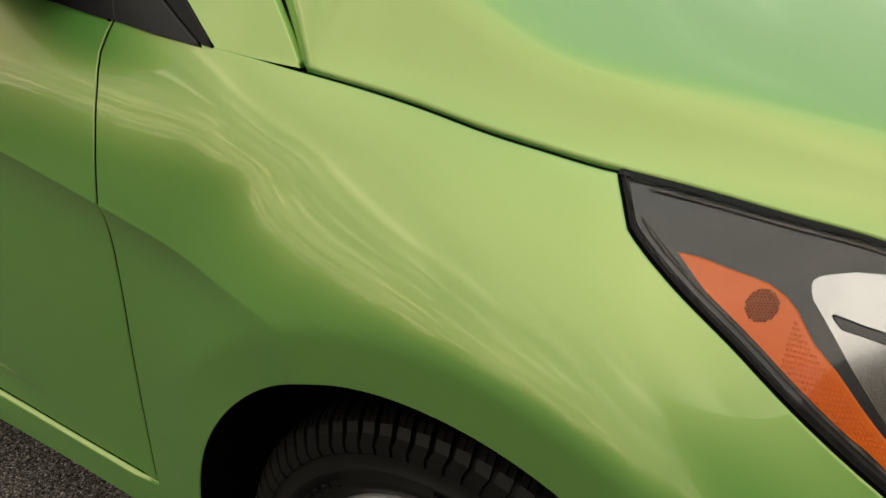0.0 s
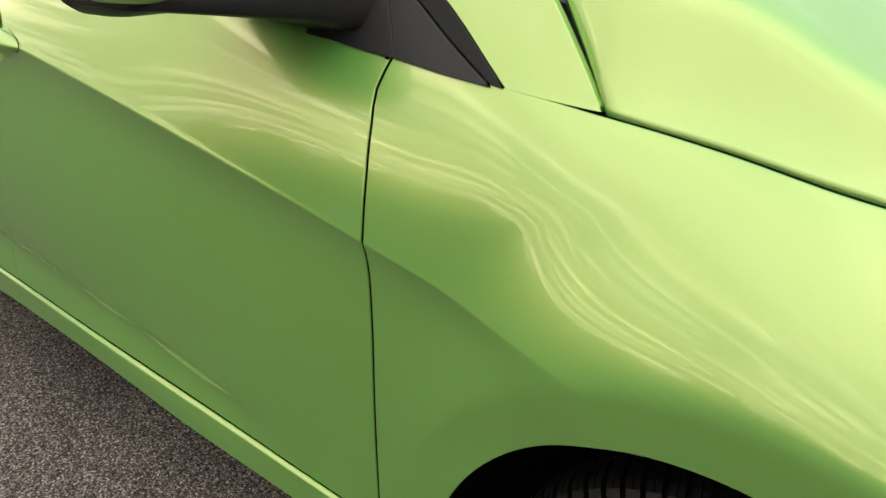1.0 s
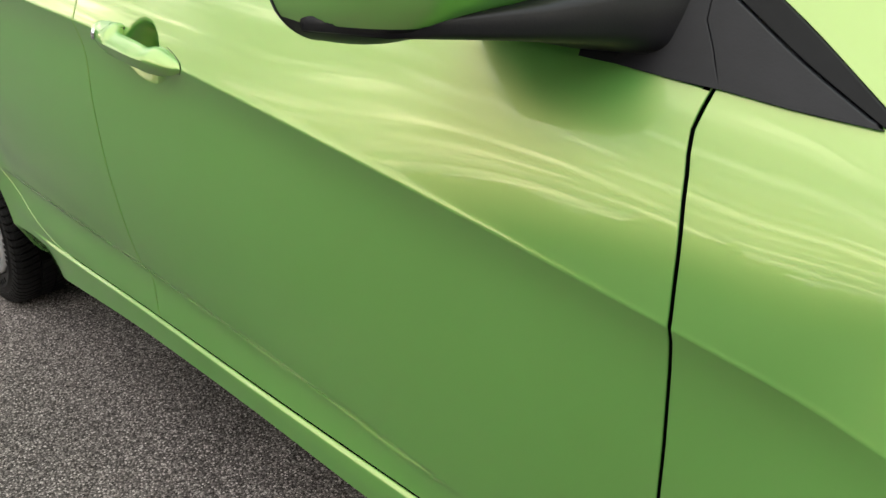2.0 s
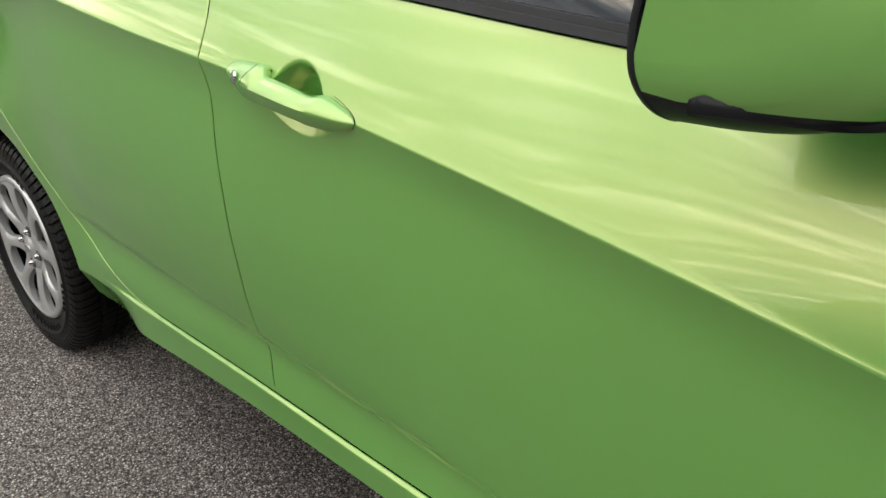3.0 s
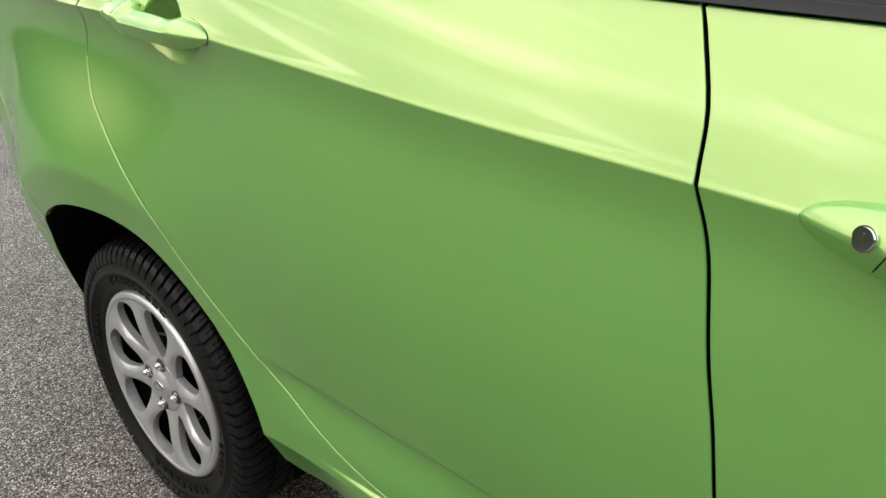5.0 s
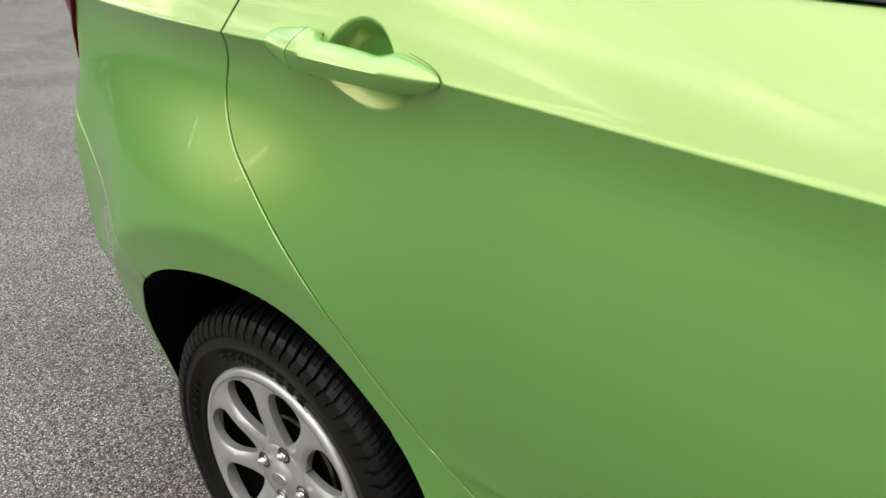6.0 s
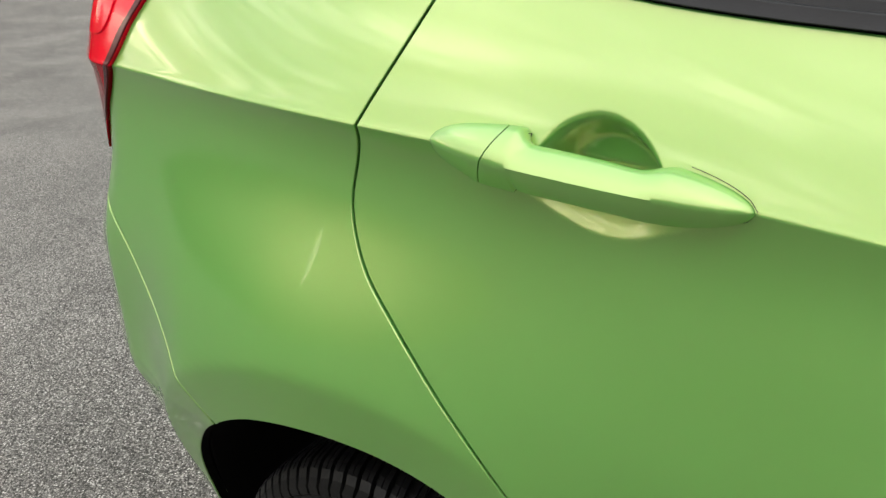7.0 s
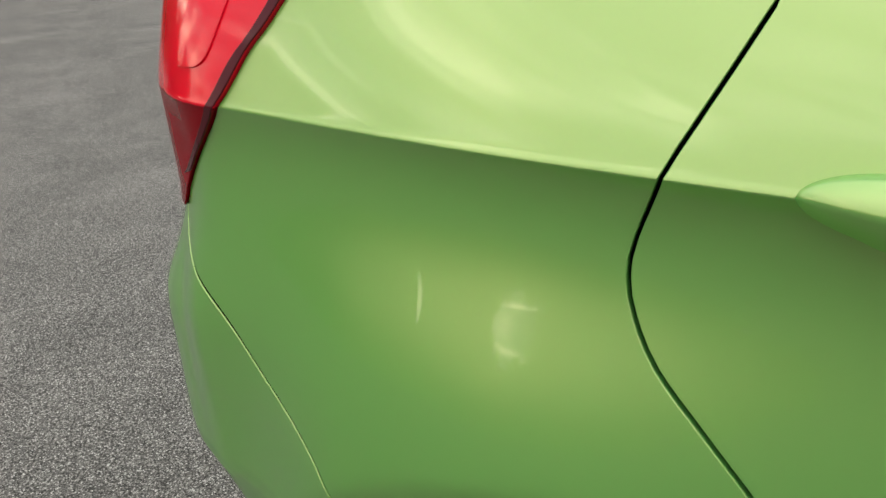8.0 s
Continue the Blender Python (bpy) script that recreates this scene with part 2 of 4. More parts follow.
# ---- the shape of the car's flank: y as a function of x (along the car) and z ----
MID = 1.505
HUB_F, HUB_R, HUB_Z = -0.302, -2.938, 0.280
ARCH_F, ARCH_R = (-0.310, 0.272, 0.350), (-2.940, 0.292, 0.371)
CREASE = spline([-3.62, -3.33, -2.869, -2.478, -2.06, -1.85, -1.354, -.998, -.75, -.555, 0, .45],
                [1.050, 1.027, .994, .957, .908, .888, .823, .760, .713, .676, .58, .52])
PLAN = spline([-3.68, -3.64, -3.58, -3.5, -3.42, -3.33, -3.1, -2.869, -2.4, -1.85, -1.3, -.75, -.35, 0, .2, .33, .43, .47],
              [1.15, .97, .84, .77, .738, .727, .708, .695, .684, .680, .683, .698, .700, .705, .74, .80, .93, 1.1])
LEAN_A = spline([-3.6, -2.9, -2, -1.4, -1.1, -0.95, -0.767, -0.5, -0.35, -0.2, 0.1, 0.4], [0.3, 0.38, 0.5, 0.46, 0.38, 0.28, 0.15, 0.13, 0.14, 0.24, 0.26, 0.2])
LEAN_B = spline([-3.6, -2.9, -2, -1.4, -1.1, -0.95, -0.767, -0.5, -0.35, -0.2, 0.1, 0.4], [0.6, 0.6, 0.6, 0.37, 0.38, 0.8, 1.29, 1.55, 2.70, 3.30, 1.6, 0.8])
FENDER_TOP = spline([-.77, -.61, -.517, -.435, -.375, -.319, -.268, -.195, -.06, .1], [.19, .204, .211, .202, .186, .170, .164, .165, .193, .254])
GAP = spline([-2.5, -2.25, -1.97, -1.76, -1.5, -1.25, -1.1, -.735], [.353, .351, .352, .351, .345, .334, .324, .303])
BELT = spline([-2.95, -2.773, -2.632, -2.461, -1.82, -1.566, -1.26, -1.13, -.86, -.768, -.637, -.52],
              [1.153, 1.124, 1.094, 1.069, 1.009, .989, .961, .9495, .9185, .904, .891, .876])
SILL_BOTTOM = spline([-2.5, -2.3, -2.0, -1.75, -1.4, -1.1, -.8], [.262, .272, .288, .294, .289, .268, .252])
# the door's skin below the crease, by the drop from it
DOOR_AFT = spline([0, .024, .047, .10, .16, .23, .30, .38, .42, .50, .9], [0, .0040, .0050, -.0015, -.008, -.012, -.009, -.001, .006, .016, .018])
DOOR_FORE = spline([0, .02, .047, .08, .16, .25, .40, .9], [0, .0058, .0098, .0108, .0098, .0105, .012, .012])
HANDLES = [(-1.640, 0.130), (-2.647, 0.132)]   # middle and half length of each door handle


flute = spline([-2.8, -2.5, -2.2, -1.97, -1.76, -1.5, -1.25, -1.1, -.8], [.486, .470, .455, .446, .436, .419, .393, .372, .33])


def softplus(v, s):
    """max(0, v) with a rounded corner of width s."""
    return v if v > 30 * s else s * math.log(1 + math.exp(v / s)) if v > -30 * s else 0.0


def flank(x, z, dents=True):
    top = BELT(x) + 0.004
    above = max(0.0, z - top)
    z = min(z, top) if x < -0.5 else z
    x_here, z_here, turn = x, z, 0.0
    # round each wheel a flat band: it keeps the depth that the body has along the band's outer edge
    for (ax, az, _), edge, lip in ((ARCH_F, .412, .13), (ARCH_R, .445, .20 * ease(-2.60, -2.88, x))):
        r = math.hypot(x - ax, z - az)
        if r < edge + .05:
            reach = edge + softplus(r - edge, .004)
            k = 1 + (reach / max(r, .2) - 1) * max(ease(.40, .56, z_here + .12 * ease(-.40, -.25, x_here)), ease(-3.0, -3.1, x_here))
            x, z = ax + (x - ax) * k, az + (z - az) * k
            turn = lip * (reach - r)
    w0 = w = z - CREASE(x)
    fade = 1 - ease(-.60, -.28, x)
    rf, rr = math.hypot(x - ARCH_F[0], z - ARCH_F[1]), math.hypot(x - ARCH_R[0], z - ARCH_R[1])
    if fade < 1:
        up = ease(.02, .12, rf - .412)
        w = fade * w + (1 - fade) * ((rf - .412) * (1 - up) + (math.hypot(x + .332, z - .270) - .408) * up)
    back = ease(-3.28, -3.45, x)
    y = PLAN(x - back * (.060 * ease(.77, .92, z) - .020 * ease(.84, .74, z)))
    soft = .0012 + .005 * ease(-.60, -.38, x)
    bow = 0.55 * ease(-.70, -.52, x) * (1 - ease(-.22, .0, x))
    y += LEAN_A(x) * softplus(w, soft) + LEAN_B(x) * max(0, w) ** 2 * (1 - bow + bow * (min(1.15, max(0, w) / FENDER_TOP(x))) ** 2)
    d = max(0, -w0)
    rear = (.012 + .020 * ease(-3.45, -2.7, x)) * (1 - math.exp(-d / .032)) - .026 * ease(.035, .25, d) + .008 * ease(.26, .46, d)
    mid = DOOR_AFT(d) + (DOOR_FORE(d) - DOOR_AFT(d)) * min(1, max(0, (x + 1.85) / 1.1))
    y += (1 - ease(-.62, -.36, x)) * ease(-3.47, -3.40, x) * (mid + (rear - mid) * ease(-2.35, -2.80, x)) if d > 0 else 0
    y -= .0006 * math.exp(-((w0 - .0018) / .0030) ** 2) * (1 - ease(-.66, -.52, x)) * ease(-3.47, -3.40, x)
    low = z - flute(x)
    y += ease(-2.58, -2.45, x) * (1 - ease(-1.25, -.9, x)) * (.008 * ease(.022, 0, low) - .014 * ease(0, -.09, low))
    y -= .072 * max(0, 1 - max(0, rr - .445) / .40) ** 1.6 * ease(-2.45, -3.05, x) * (1 - .6 * ease(-3.15, -3.4, x))
    y -= .031 * (1 - ease(.36, .56, rf)) * ease(-.80, -.55, x)
    y, x, z = y + turn, x_here, z_here
    # the sill and the bumper's lower corner tuck in towards the ground
    y += .45 * max(0, .335 - z) * ease(-2.25, -2.48, x) * ease(-3.0, -2.8, x) + .10 * max(0, .60 - z) * ease(-3.12, -3.32, x) + .30 * max(0, .58 - z) * ease(-3.25, -3.46, x)
    g = GAP(x) - z
    if g > 0:
        y -= .007 * ease(0, .005, g) * (1 - ease(-.8, -.74, x)) * ease(-2.47, -2.25, x)
    if dents:
        for hx, half in HANDLES:
            if abs(x - hx) < half:
                v = z - CREASE(x)
                u = (x - hx) / half
                leaf = (.047 if hx > -2 else .052) * math.cos((u - .10 * (1 - u * u)) * math.pi / 2) ** 1.5 + .001
                r = math.hypot((x - hx - .016) / .064, (v + .034) / .080)
                lean = LEAN_A(x) * max(0, v) + LEAN_B(x) * max(0, v) ** 2
                inward = max(0, 1 + v / leaf)
                ramp_in = min(1, 1.08 * inward ** 2 / (inward + .03))
                bowl = max(0, .044 - 1.05 * lean) * ease(1.00, .66, r) * ease(-.026, -.010, v)
                tray = .023 * min(1, leaf / .045) * ramp_in * ease(.010, -.004, v)
                y += max(bowl, tray)
    return y + above * (.42 + .33 * ease(-.86, -.66, x))


def grid_planes(lo, hi, step, fine=()):
    """Cut positions from lo to hi, closer within the fine stretches (a, b, step)."""
    out = list(np.arange(lo, hi, step))
    for a, b, s in fine:
        out = [v for v in out if not a <= v <= b] + list(np.arange(a, b + s / 2, s))
    return sorted(out)


def clip(poly, axis, at, keep_above):
    """Cuts a polygon by the line where its coordinate axis equals at."""
    out = []
    for p, q in zip(poly, poly[1:] + poly[:1]):
        dp, dq = (p[axis] - at, q[axis] - at) if keep_above else (at - p[axis], at - q[axis])
        if dp >= 0:
            out.append(p)
        if (dp > 0 and dq < 0) or (dp < 0 and dq > 0):
            lo, hi = (p, q) if p < q else (q, p)
            t = (at - lo[axis]) / (hi[axis] - lo[axis])
            r = [lo[0] + (hi[0] - lo[0]) * t, lo[1] + (hi[1] - lo[1]) * t]
            r[axis] = at
            out.append(tuple(r))
    return out


def cells(poly, xs, ws):
    """The polygon cut into the cells of a grid: points and faces that share them."""
    index, flat, faces = {}, [], []
    for x0, x1 in zip(xs, xs[1:]):
        column = clip(clip(poly, 0, x0, True), 0, x1, False)
        if len(column) < 3:
            continue
        for w0, w1 in zip(ws, ws[1:]):
            cell = clip(clip(column, 1, w0, True), 1, w1, False)
            face = []
            for p in cell:
                key = (round(p[0], 6), round(p[1], 6))
                if key not in index:
                    index[key] = len(flat)
                    flat.append(p)
                if not face or face[-1] != index[key]:
                    face.append(index[key])
            while len(face) > 1 and face[0] == face[-1]:
                face.pop()
            # no spikes that run out along a cut and back
            k = 0
            while len(face) >= 3 and k < len(face):
                (ax, aw), (bx, bw), (cx, cw) = flat[face[k - 1]], flat[face[k]], flat[face[(k + 1) % len(face)]]
                ux, uw, vx, vw = bx - ax, bw - aw, cx - bx, cw - bw
                if face[k - 1] == face[(k + 1) % len(face)] or (abs(ux * vw - uw * vx) < 1e-10 and ux * vx + uw * vw < 0):
                    face.pop(k)
                    if len(face) > 1 and face[k - 1] == face[k % len(face)]:
                        face.pop(k % len(face))
                    k = 0
                else:
                    k += 1
            if len(face) >= 3 and len(set(face)) == len(face):
                faces.append(face)
    return flat, faces


def panel(name, outline, mat, parent, label="", shape=flank, offset=0.0, gap=0.0030, lip=0.010, step=0.022, base=None, joined=None, flange=None, mirror=True):
    """A pressed panel: the outline (x, z) laid on the flank's shape, with rolled edges that turn inwards.
    Returns the panel of the near side; its twin on the far side is made too."""
    pts = []
    for q in outline:
        if not pts or math.dist(q, pts[-1]) > 0.0008:
            pts.append(q)
    if math.dist(pts[0], pts[-1]) < 0.0008:
        pts.pop()
    area = sum(a[0] * b[1] - b[0] * a[1] for a, b in zip(pts, pts[1:] + pts[:1]))
    if area < 0:
        pts.reverse()
    n = len(pts)
    outw = []
    for i in range(n):
        a, b = Vector(pts[i - 1]), Vector(pts[(i + 1) % n])
        d = (b - a).normalized()
        outw.append((d.y, -d.x))
    pts = [p if joined and joined(*p) else (p[0] - o[0] * gap, p[1] - o[1] * gap) for p, o in zip(pts, outw)]
    base = base or CREASE
    poly = [(x, z - base(x)) for x, z in pts]
    xs, ws = [p[0] for p in poly], [p[1] for p in poly]
    has_handle = shape is flank and any(min(xs) < hx < max(xs) for hx, _ in HANDLES)
    fx = [(hx - .132, hx + .132, .0022) for hx, _ in HANDLES if min(xs) < hx < max(xs)] if has_handle else []
    fw = [(-.056, .054, .0022)] if has_handle else [(-.04, .02, .004)] if base is GAP else []
    fine_w = [-.012, -.007, -.0035, -.0012, .0, .0012, .0035, .007, .012]
    wcuts = grid_planes(min(ws) - .01, max(ws) + step, step, fw)
    if base is CREASE and step < .03:
        wcuts = sorted([w for w in wcuts if abs(w) > .0135] + fine_w)
    flat, faces = cells(poly, grid_planes(min(xs) - .01, max(xs) + step, step, fx), wcuts)
    flat = [(x, w + base(x)) for x, w in flat]
    verts, norms = [], []
    e = 0.0009
    for x, z in flat:
        y = shape(x, z)
        verts.append((x, y + offset, z))
        norms.append(Vector(((shape(x + e, z) - shape(x - e, z)) / (2 * e), -1, (shape(x, z + e) - shape(x, z - e)) / (2 * e))).normalized())
    # rolled edge: two small turns in paint, then an inward flange, blackened for gap shade
    sides = set()
    for f in faces:
        sides.update(zip(f, f[1:] + f[:1]))
    # the open edges that lie on the outline itself
    ring_a = np.array(poly)
    ring_d = np.roll(ring_a, -1, axis=0) - ring_a
    border = []
    for a, b in sides:
        if (b, a) not in sides:
            mx, mw = (flat[a][0] + flat[b][0]) / 2, (flat[a][1] - base(flat[a][0]) + flat[b][1] - base(flat[b][0])) / 2
            rel = np.array((mx, mw)) - ring_a
            along = np.clip((rel * ring_d).sum(axis=1) / np.maximum(1e-12, (ring_d * ring_d).sum(axis=1)), 0, 1)
            if np.hypot(*(rel - along[:, None] * ring_d).T).min() < 4e-4:
                border.append((a, b))
    outward = {}
    for a, b in border:
        d = Vector(flat[b]) - Vector(flat[a])
        if d.length > 1e-7:
            for k in (a, b):
                outward[k] = outward.get(k, Vector((0, 0, 0))) + Vector((d.y, 0, -d.x))
    rings = {}
    for i, o in outward.items():
        if o.length < 1e-9:
            continue
        o = o.normalized()
        x, y, z = verts[i]
        rings[i] = len(verts)
        for go, deep, nn in ((.0007, .0006, (norms[i] + o * .8).normalized()), (.0012, .0020, o), (.0012, .0020, o), (.0004, lip, o)):
            verts.append((x + o.x * go, y + deep, z + o.z * go))
            norms.append(nn)
    painted = len(faces)
    dark_faces = []
    for i, j in border:
        if i not in rings or j not in rings or (joined and joined(*flat[i]) and joined(*flat[j])):
            continue
        p, q = rings[i], rings[j]
        faces.append([j, i, p, q])
        faces.append([q, p, p + 1, q + 1])
        dark_faces.append([q + 2, p + 2, p + 3, q + 3])
    painted = len(faces)
    faces += dark_faces

    def build(sign, label_text):
        me = bpy.data.meshes.new(name)
        vv = verts if sign > 0 else [(x, 2 * MID - y, z) for x, y, z in verts]
        me.from_pydata(vv, [], faces if sign > 0 else [f[::-1] for f in faces])
        me.materials.append(mat)
        # a flange material paints the gap's shade onto the body-coloured edge
        if flange:
            me.materials.append(flange)
            me.polygons.foreach_set("material_index", [0] * painted + [1] * len(dark_faces))
        me.shade_smooth()
        me.normals_split_custom_set_from_vertices([tuple(q) if sign > 0 else (q[0], -q[1], q[2]) for q in norms])
        ob = new(name, me)
        ob.parent = parent
        if label_text:
            tagged(ob, label_text)
        return ob
    ob = build(1, label)
    if mirror:
        build(-1, label)
    return ob


def loft(sections, closed=True, caps=True):
    """A bmesh skin over rows of points; every row has the same count."""
    bm = bmesh.new()
    rows = [[bm.verts.new(p) for p in s] for s in sections]
    n = len(rows[0])
    for a, b in zip(rows, rows[1:]):
        for i in range(n if closed else n - 1):
            j = (i + 1) % n
            bm.faces.new((a[i], a[j], b[j], b[i]))
    if closed and caps:
        bm.faces.new(rows[0][::-1])
        bm.faces.new(rows[-1])
    bmesh.ops.recalc_face_normals(bm, faces=bm.faces[:])
    return bm


def lathe(profile, n=64, axis_y=0.0):
    """Spin (radius, y) pairs round the y axis."""
    bm = bmesh.new()
    rows = []
    for k in range(n):
        a = 2 * math.pi * k / n
        rows.append([bm.verts.new((r * math.cos(a), y, r * math.sin(a))) for r, y in profile])
    for k in range(n):
        a, b = rows[k], rows[(k + 1) % n]
        for i in range(len(profile) - 1):
            bm.faces.new((a[i], b[i], b[i + 1], a[i + 1]))
    bmesh.ops.recalc_face_normals(bm, faces=bm.faces[:])
    return bm


def mirrored(ob, parent):
    """The far side's twin of a part, mirrored across the car's middle."""
    me = ob.data.copy()
    me.transform(Matrix.Translation((0, 2 * MID, 0)) @ Matrix.Diagonal((1, -1, 1, 1)))
    me.flip_normals()
    twin = new(ob.name.split(".")[0], me)
    twin.parent = parent
    if "label" in ob:
        tagged(twin, ob["label"])
    return twin


# ---- ground ----
def ground_height(x, y):
    """The lot is level round the car and rises gently away from it."""
    r = math.hypot(x + 1.6, y - .8)
    return .045 * max(0.0, r - 7.0) ** 1.0 * ease(7, 12, r) if r < 60 else .045 * 53 + .004 * (r - 60)


def ground():
    bm = bmesh.new()
    rings = [0, .5, 1, 2, 3, 4.5, 6, 7, 8, 9, 10, 11, 12, 14, 17, 20, 25, 30, 40, 60, 100, 200, 600]
    rows = []
    for r in rings[1:]:
        rows.append([bm.verts.new((-1.6 + r * math.cos(a), .8 + r * math.sin(a), ground_height(-1.6 + r * math.cos(a), .8 + r * math.sin(a)))) for a in np.linspace(0, 2 * math.pi, 72, endpoint=False)])
    bm.faces.new(rows[0])
    for a, b in zip(rows, rows[1:]):
        for i in range(72):
            j = (i + 1) % 72
            bm.faces.new((a[i], b[i], b[j], a[j]))
    bmesh.ops.recalc_face_normals(bm, faces=bm.faces[:])
    if bm.faces[0].normal.z < 0:
        bmesh.ops.reverse_faces(bm, faces=bm.faces[:])
    return tagged(part("ground", bm, ASPHALT), "worn grey asphalt of an open parking area", "asphalt", kind="structure")


ground()


# ---- the car ----
car = new("car")
car.location = (0, 0, 0)
tagged(car, "lime-green metallic five-door hatchback parked on grey asphalt", "car")

SEAM_A = [(-0.7665, 0.906), (-0.7735, 0.872), (-0.7665, 0.838), (-0.763, 0.818), (-0.756, 0.777), (-0.751, 0.714), (-0.7525, 0.676), (-0.753, 0.632), (-0.7525, 0.564), (-0.755, 0.440), (-0.755, 0.317), (-0.754, 0.303)]
SEAM_B = [(-1.888, 1.0155), (-1.880, 0.996), (-1.859, 0.941), (-1.852, 0.889), (-1.840, 0.830), (-1.829, 0.743), (-1.818, 0.673), (-1.811, 0.580), (-1.804, 0.465), (-1.796, 0.421), (-1.789, 0.377), (-1.782, .3515)]
SEAM_C = [(-2.800, 1.115), (-2.810, 1.098), (-2.830, 1.062), (-2.850, 1.027), (-2.867, .996), (-2.890, .944), (-2.895, .914), (-2.888, .885), (-2.869, .850), (-2.833, .810), (-2.796, .768), (-2.735, .694), (-2.688, .632), (-2.618, .554), (-2.538, .476), (-2.470, .427), (-2.367, .380), (-2.28, .356), (-2.20, .3515)]
TAIL = [(-3.14, 1.27), (-3.242, 1.123), (-3.282, 1.079), (-3.321, 1.029), (-3.410, .949), (-3.455, .900)]
BUMPER = [(-3.455, .900), (-3.446, .870), (-3.405, .838), (-3.349, .800), (-3.296, .755), (-3.238, .716), (-3.199, .685), (-3.170, .648), (-3.145, .613)]
LAMP = [(-0.195, 0.826), (-0.180, 0.809), (-0.168, 0.794), (-0.123, 0.763), (-0.070, 0.729), (-0.021, 0.694), (0.025, 0.662), (0.051, 0.644), (0.110, 0.604), (0.220, 0.560)]
HOOD_EDGE = [(-0.767, 0.906), (-0.612, 0.891), (-0.559, 0.884), (-0.517, 0.877), (-0.435, 0.864), (-0.375, 0.855), (-0.319, 0.846), (-0.268, 0.838), (-0.221, 0.830), (-0.195, 0.826)]

# front fender
out = rounded(SEAM_A[::-1])
out += rounded(HOOD_EDGE)[1:] + rounded(LAMP)[1:]
out += straight((.22, .56), (.10, .30))[1:] + straight((.10, .30), (.02, .25))[1:]
out += arc(*ARCH_F, -5, 190, 60) + straight((-.67, .22), (-.748, .225))
panel("front_fender", out, PAINT, car, flange=DARK, step=.010)

# front door, rear door
belt_line = lambda a, b: [(x, BELT(x)) for x in np.linspace(a, b, max(2, int(abs(b - a) / .03)))]
gap_line = lambda a, b: [(x, GAP(x)) for x in np.linspace(a, b, max(2, int(abs(b - a) / .03)))]
out = rounded(SEAM_A) + gap_line(-.754, -1.781)[1:-1] + rounded(SEAM_B[::-1]) [:-1] + belt_line(-1.886, -.770)
front_door = panel("front_door", out, PAINT, car, flange=DARK, step=.012)
out = rounded(SEAM_B) + gap_line(-1.781, -2.20)[1:-1] + rounded(SEAM_C[::-1])[:-1] + belt_line(-2.80, -1.890)
rear_door = panel("rear_door", out, PAINT, car, flange=DARK, gap=.0028, step=.012)

# rear quarter, then the sill with the strip in front of the rear wheel; the two run into one another
CUT_Z = .50
above_cut = [p for p in rounded(SEAM_C) if p[1] > CUT_Z]
below_cut = [p for p in rounded(SEAM_C) if p[1] <= CUT_Z]
seam_x = above_cut[-1][0] + (below_cut[0][0] - above_cut[-1][0]) * (above_cut[-1][1] - CUT_Z) / (above_cut[-1][1] - below_cut[0][1])
cut_angle = math.degrees(math.asin((CUT_Z - ARCH_R[1]) / ARCH_R[2]))
on_cut = lambda x, z: abs(z - CUT_Z) < .0006
out = above_cut + straight((seam_x, CUT_Z), (ARCH_R[0] + ARCH_R[2] * math.cos(radians(cut_angle)), CUT_Z), .01) + arc(*ARCH_R, cut_angle, 122, 50)[1:]
out += rounded(BUMPER[::-1])[1:] + rounded(TAIL[::-1])[1:] + straight((-3.14, 1.27), (-2.86, 1.27)) + straight((-2.86, 1.27), (-2.80, 1.115))[1:-1]
panel("rear_quarter", out, PAINT, car, gap=.0026, joined=on_cut, step=.010)
out = straight((ARCH_R[0] + ARCH_R[2] * math.cos(radians(cut_angle)), CUT_Z), (seam_x, CUT_Z), .01) + below_cut + gap_line(-2.20, -.748)[1:] + [(x, SILL_BOTTOM(x)) for x in np.linspace(-.748, -2.49, 40)] + straight((-2.505, .261), (-2.556, .252))[:-1] + arc(*ARCH_R, -4, cut_angle, 20)[:-1]
panel("sill", out, PAINT, car, flange=DARK, base=GAP, gap=.0016, joined=on_cut)
# rear bumper side
out = rounded(BUMPER) + [(ARCH_R[0] + r * math.cos(a), ARCH_R[1] + r * math.sin(a)) for a, r in ((radians(123.5 + 3 * k), ARCH_R[2] + .022 * ease(0, 14, k)) for k in range(25))] + straight((-3.25, .22), (-3.66, .25)) + straight((-3.66, .25), (-3.675, .70)) + straight((-3.675, .70), (-3.60, .885)) + straight((-3.60, .885), (-3.455, .900))
panel("rear_bumper", out, PAINT, car, lip=.016, step=.010, flange=DARK)

# lamps
def crease_split(points, upper):
    """Keeps the part of an outline above or below the flank's crease."""
    return clip([(x, z - CREASE(x)) for x, z in points], 1, 0.0, upper)


out = rounded(TAIL) + straight((-3.455, .900), (-3.57, .894)) + straight((-3.57, .894), (-3.612, 1.03)) + straight((-3.612, 1.03), (-3.50, 1.27)) + straight((-3.50, 1.27), (-3.14, 1.27))[:-1]
tail_lamp = panel("tail_lamp", [(x, w + CREASE(x)) for x, w in crease_split(out, True)], RED, car, "bright red upper lens of a tail lamp", offset=-.005, gap=.001)
panel("tail_lamp_lower", [(x, w + CREASE(x)) for x, w in crease_split(out, False)], DARK_RED, car, "dark red lower lens of a tail lamp", offset=-.005, gap=.001)
edge = rounded(TAIL[:5])
panel("tail_lamp_rim", edge + [(x - .021, z - .007) for x, z in edge[::-1]], SMOKE_RED, tail_lamp, "smoky dark red border of the lens", offset=-.0065, gap=.0015, lip=.004)
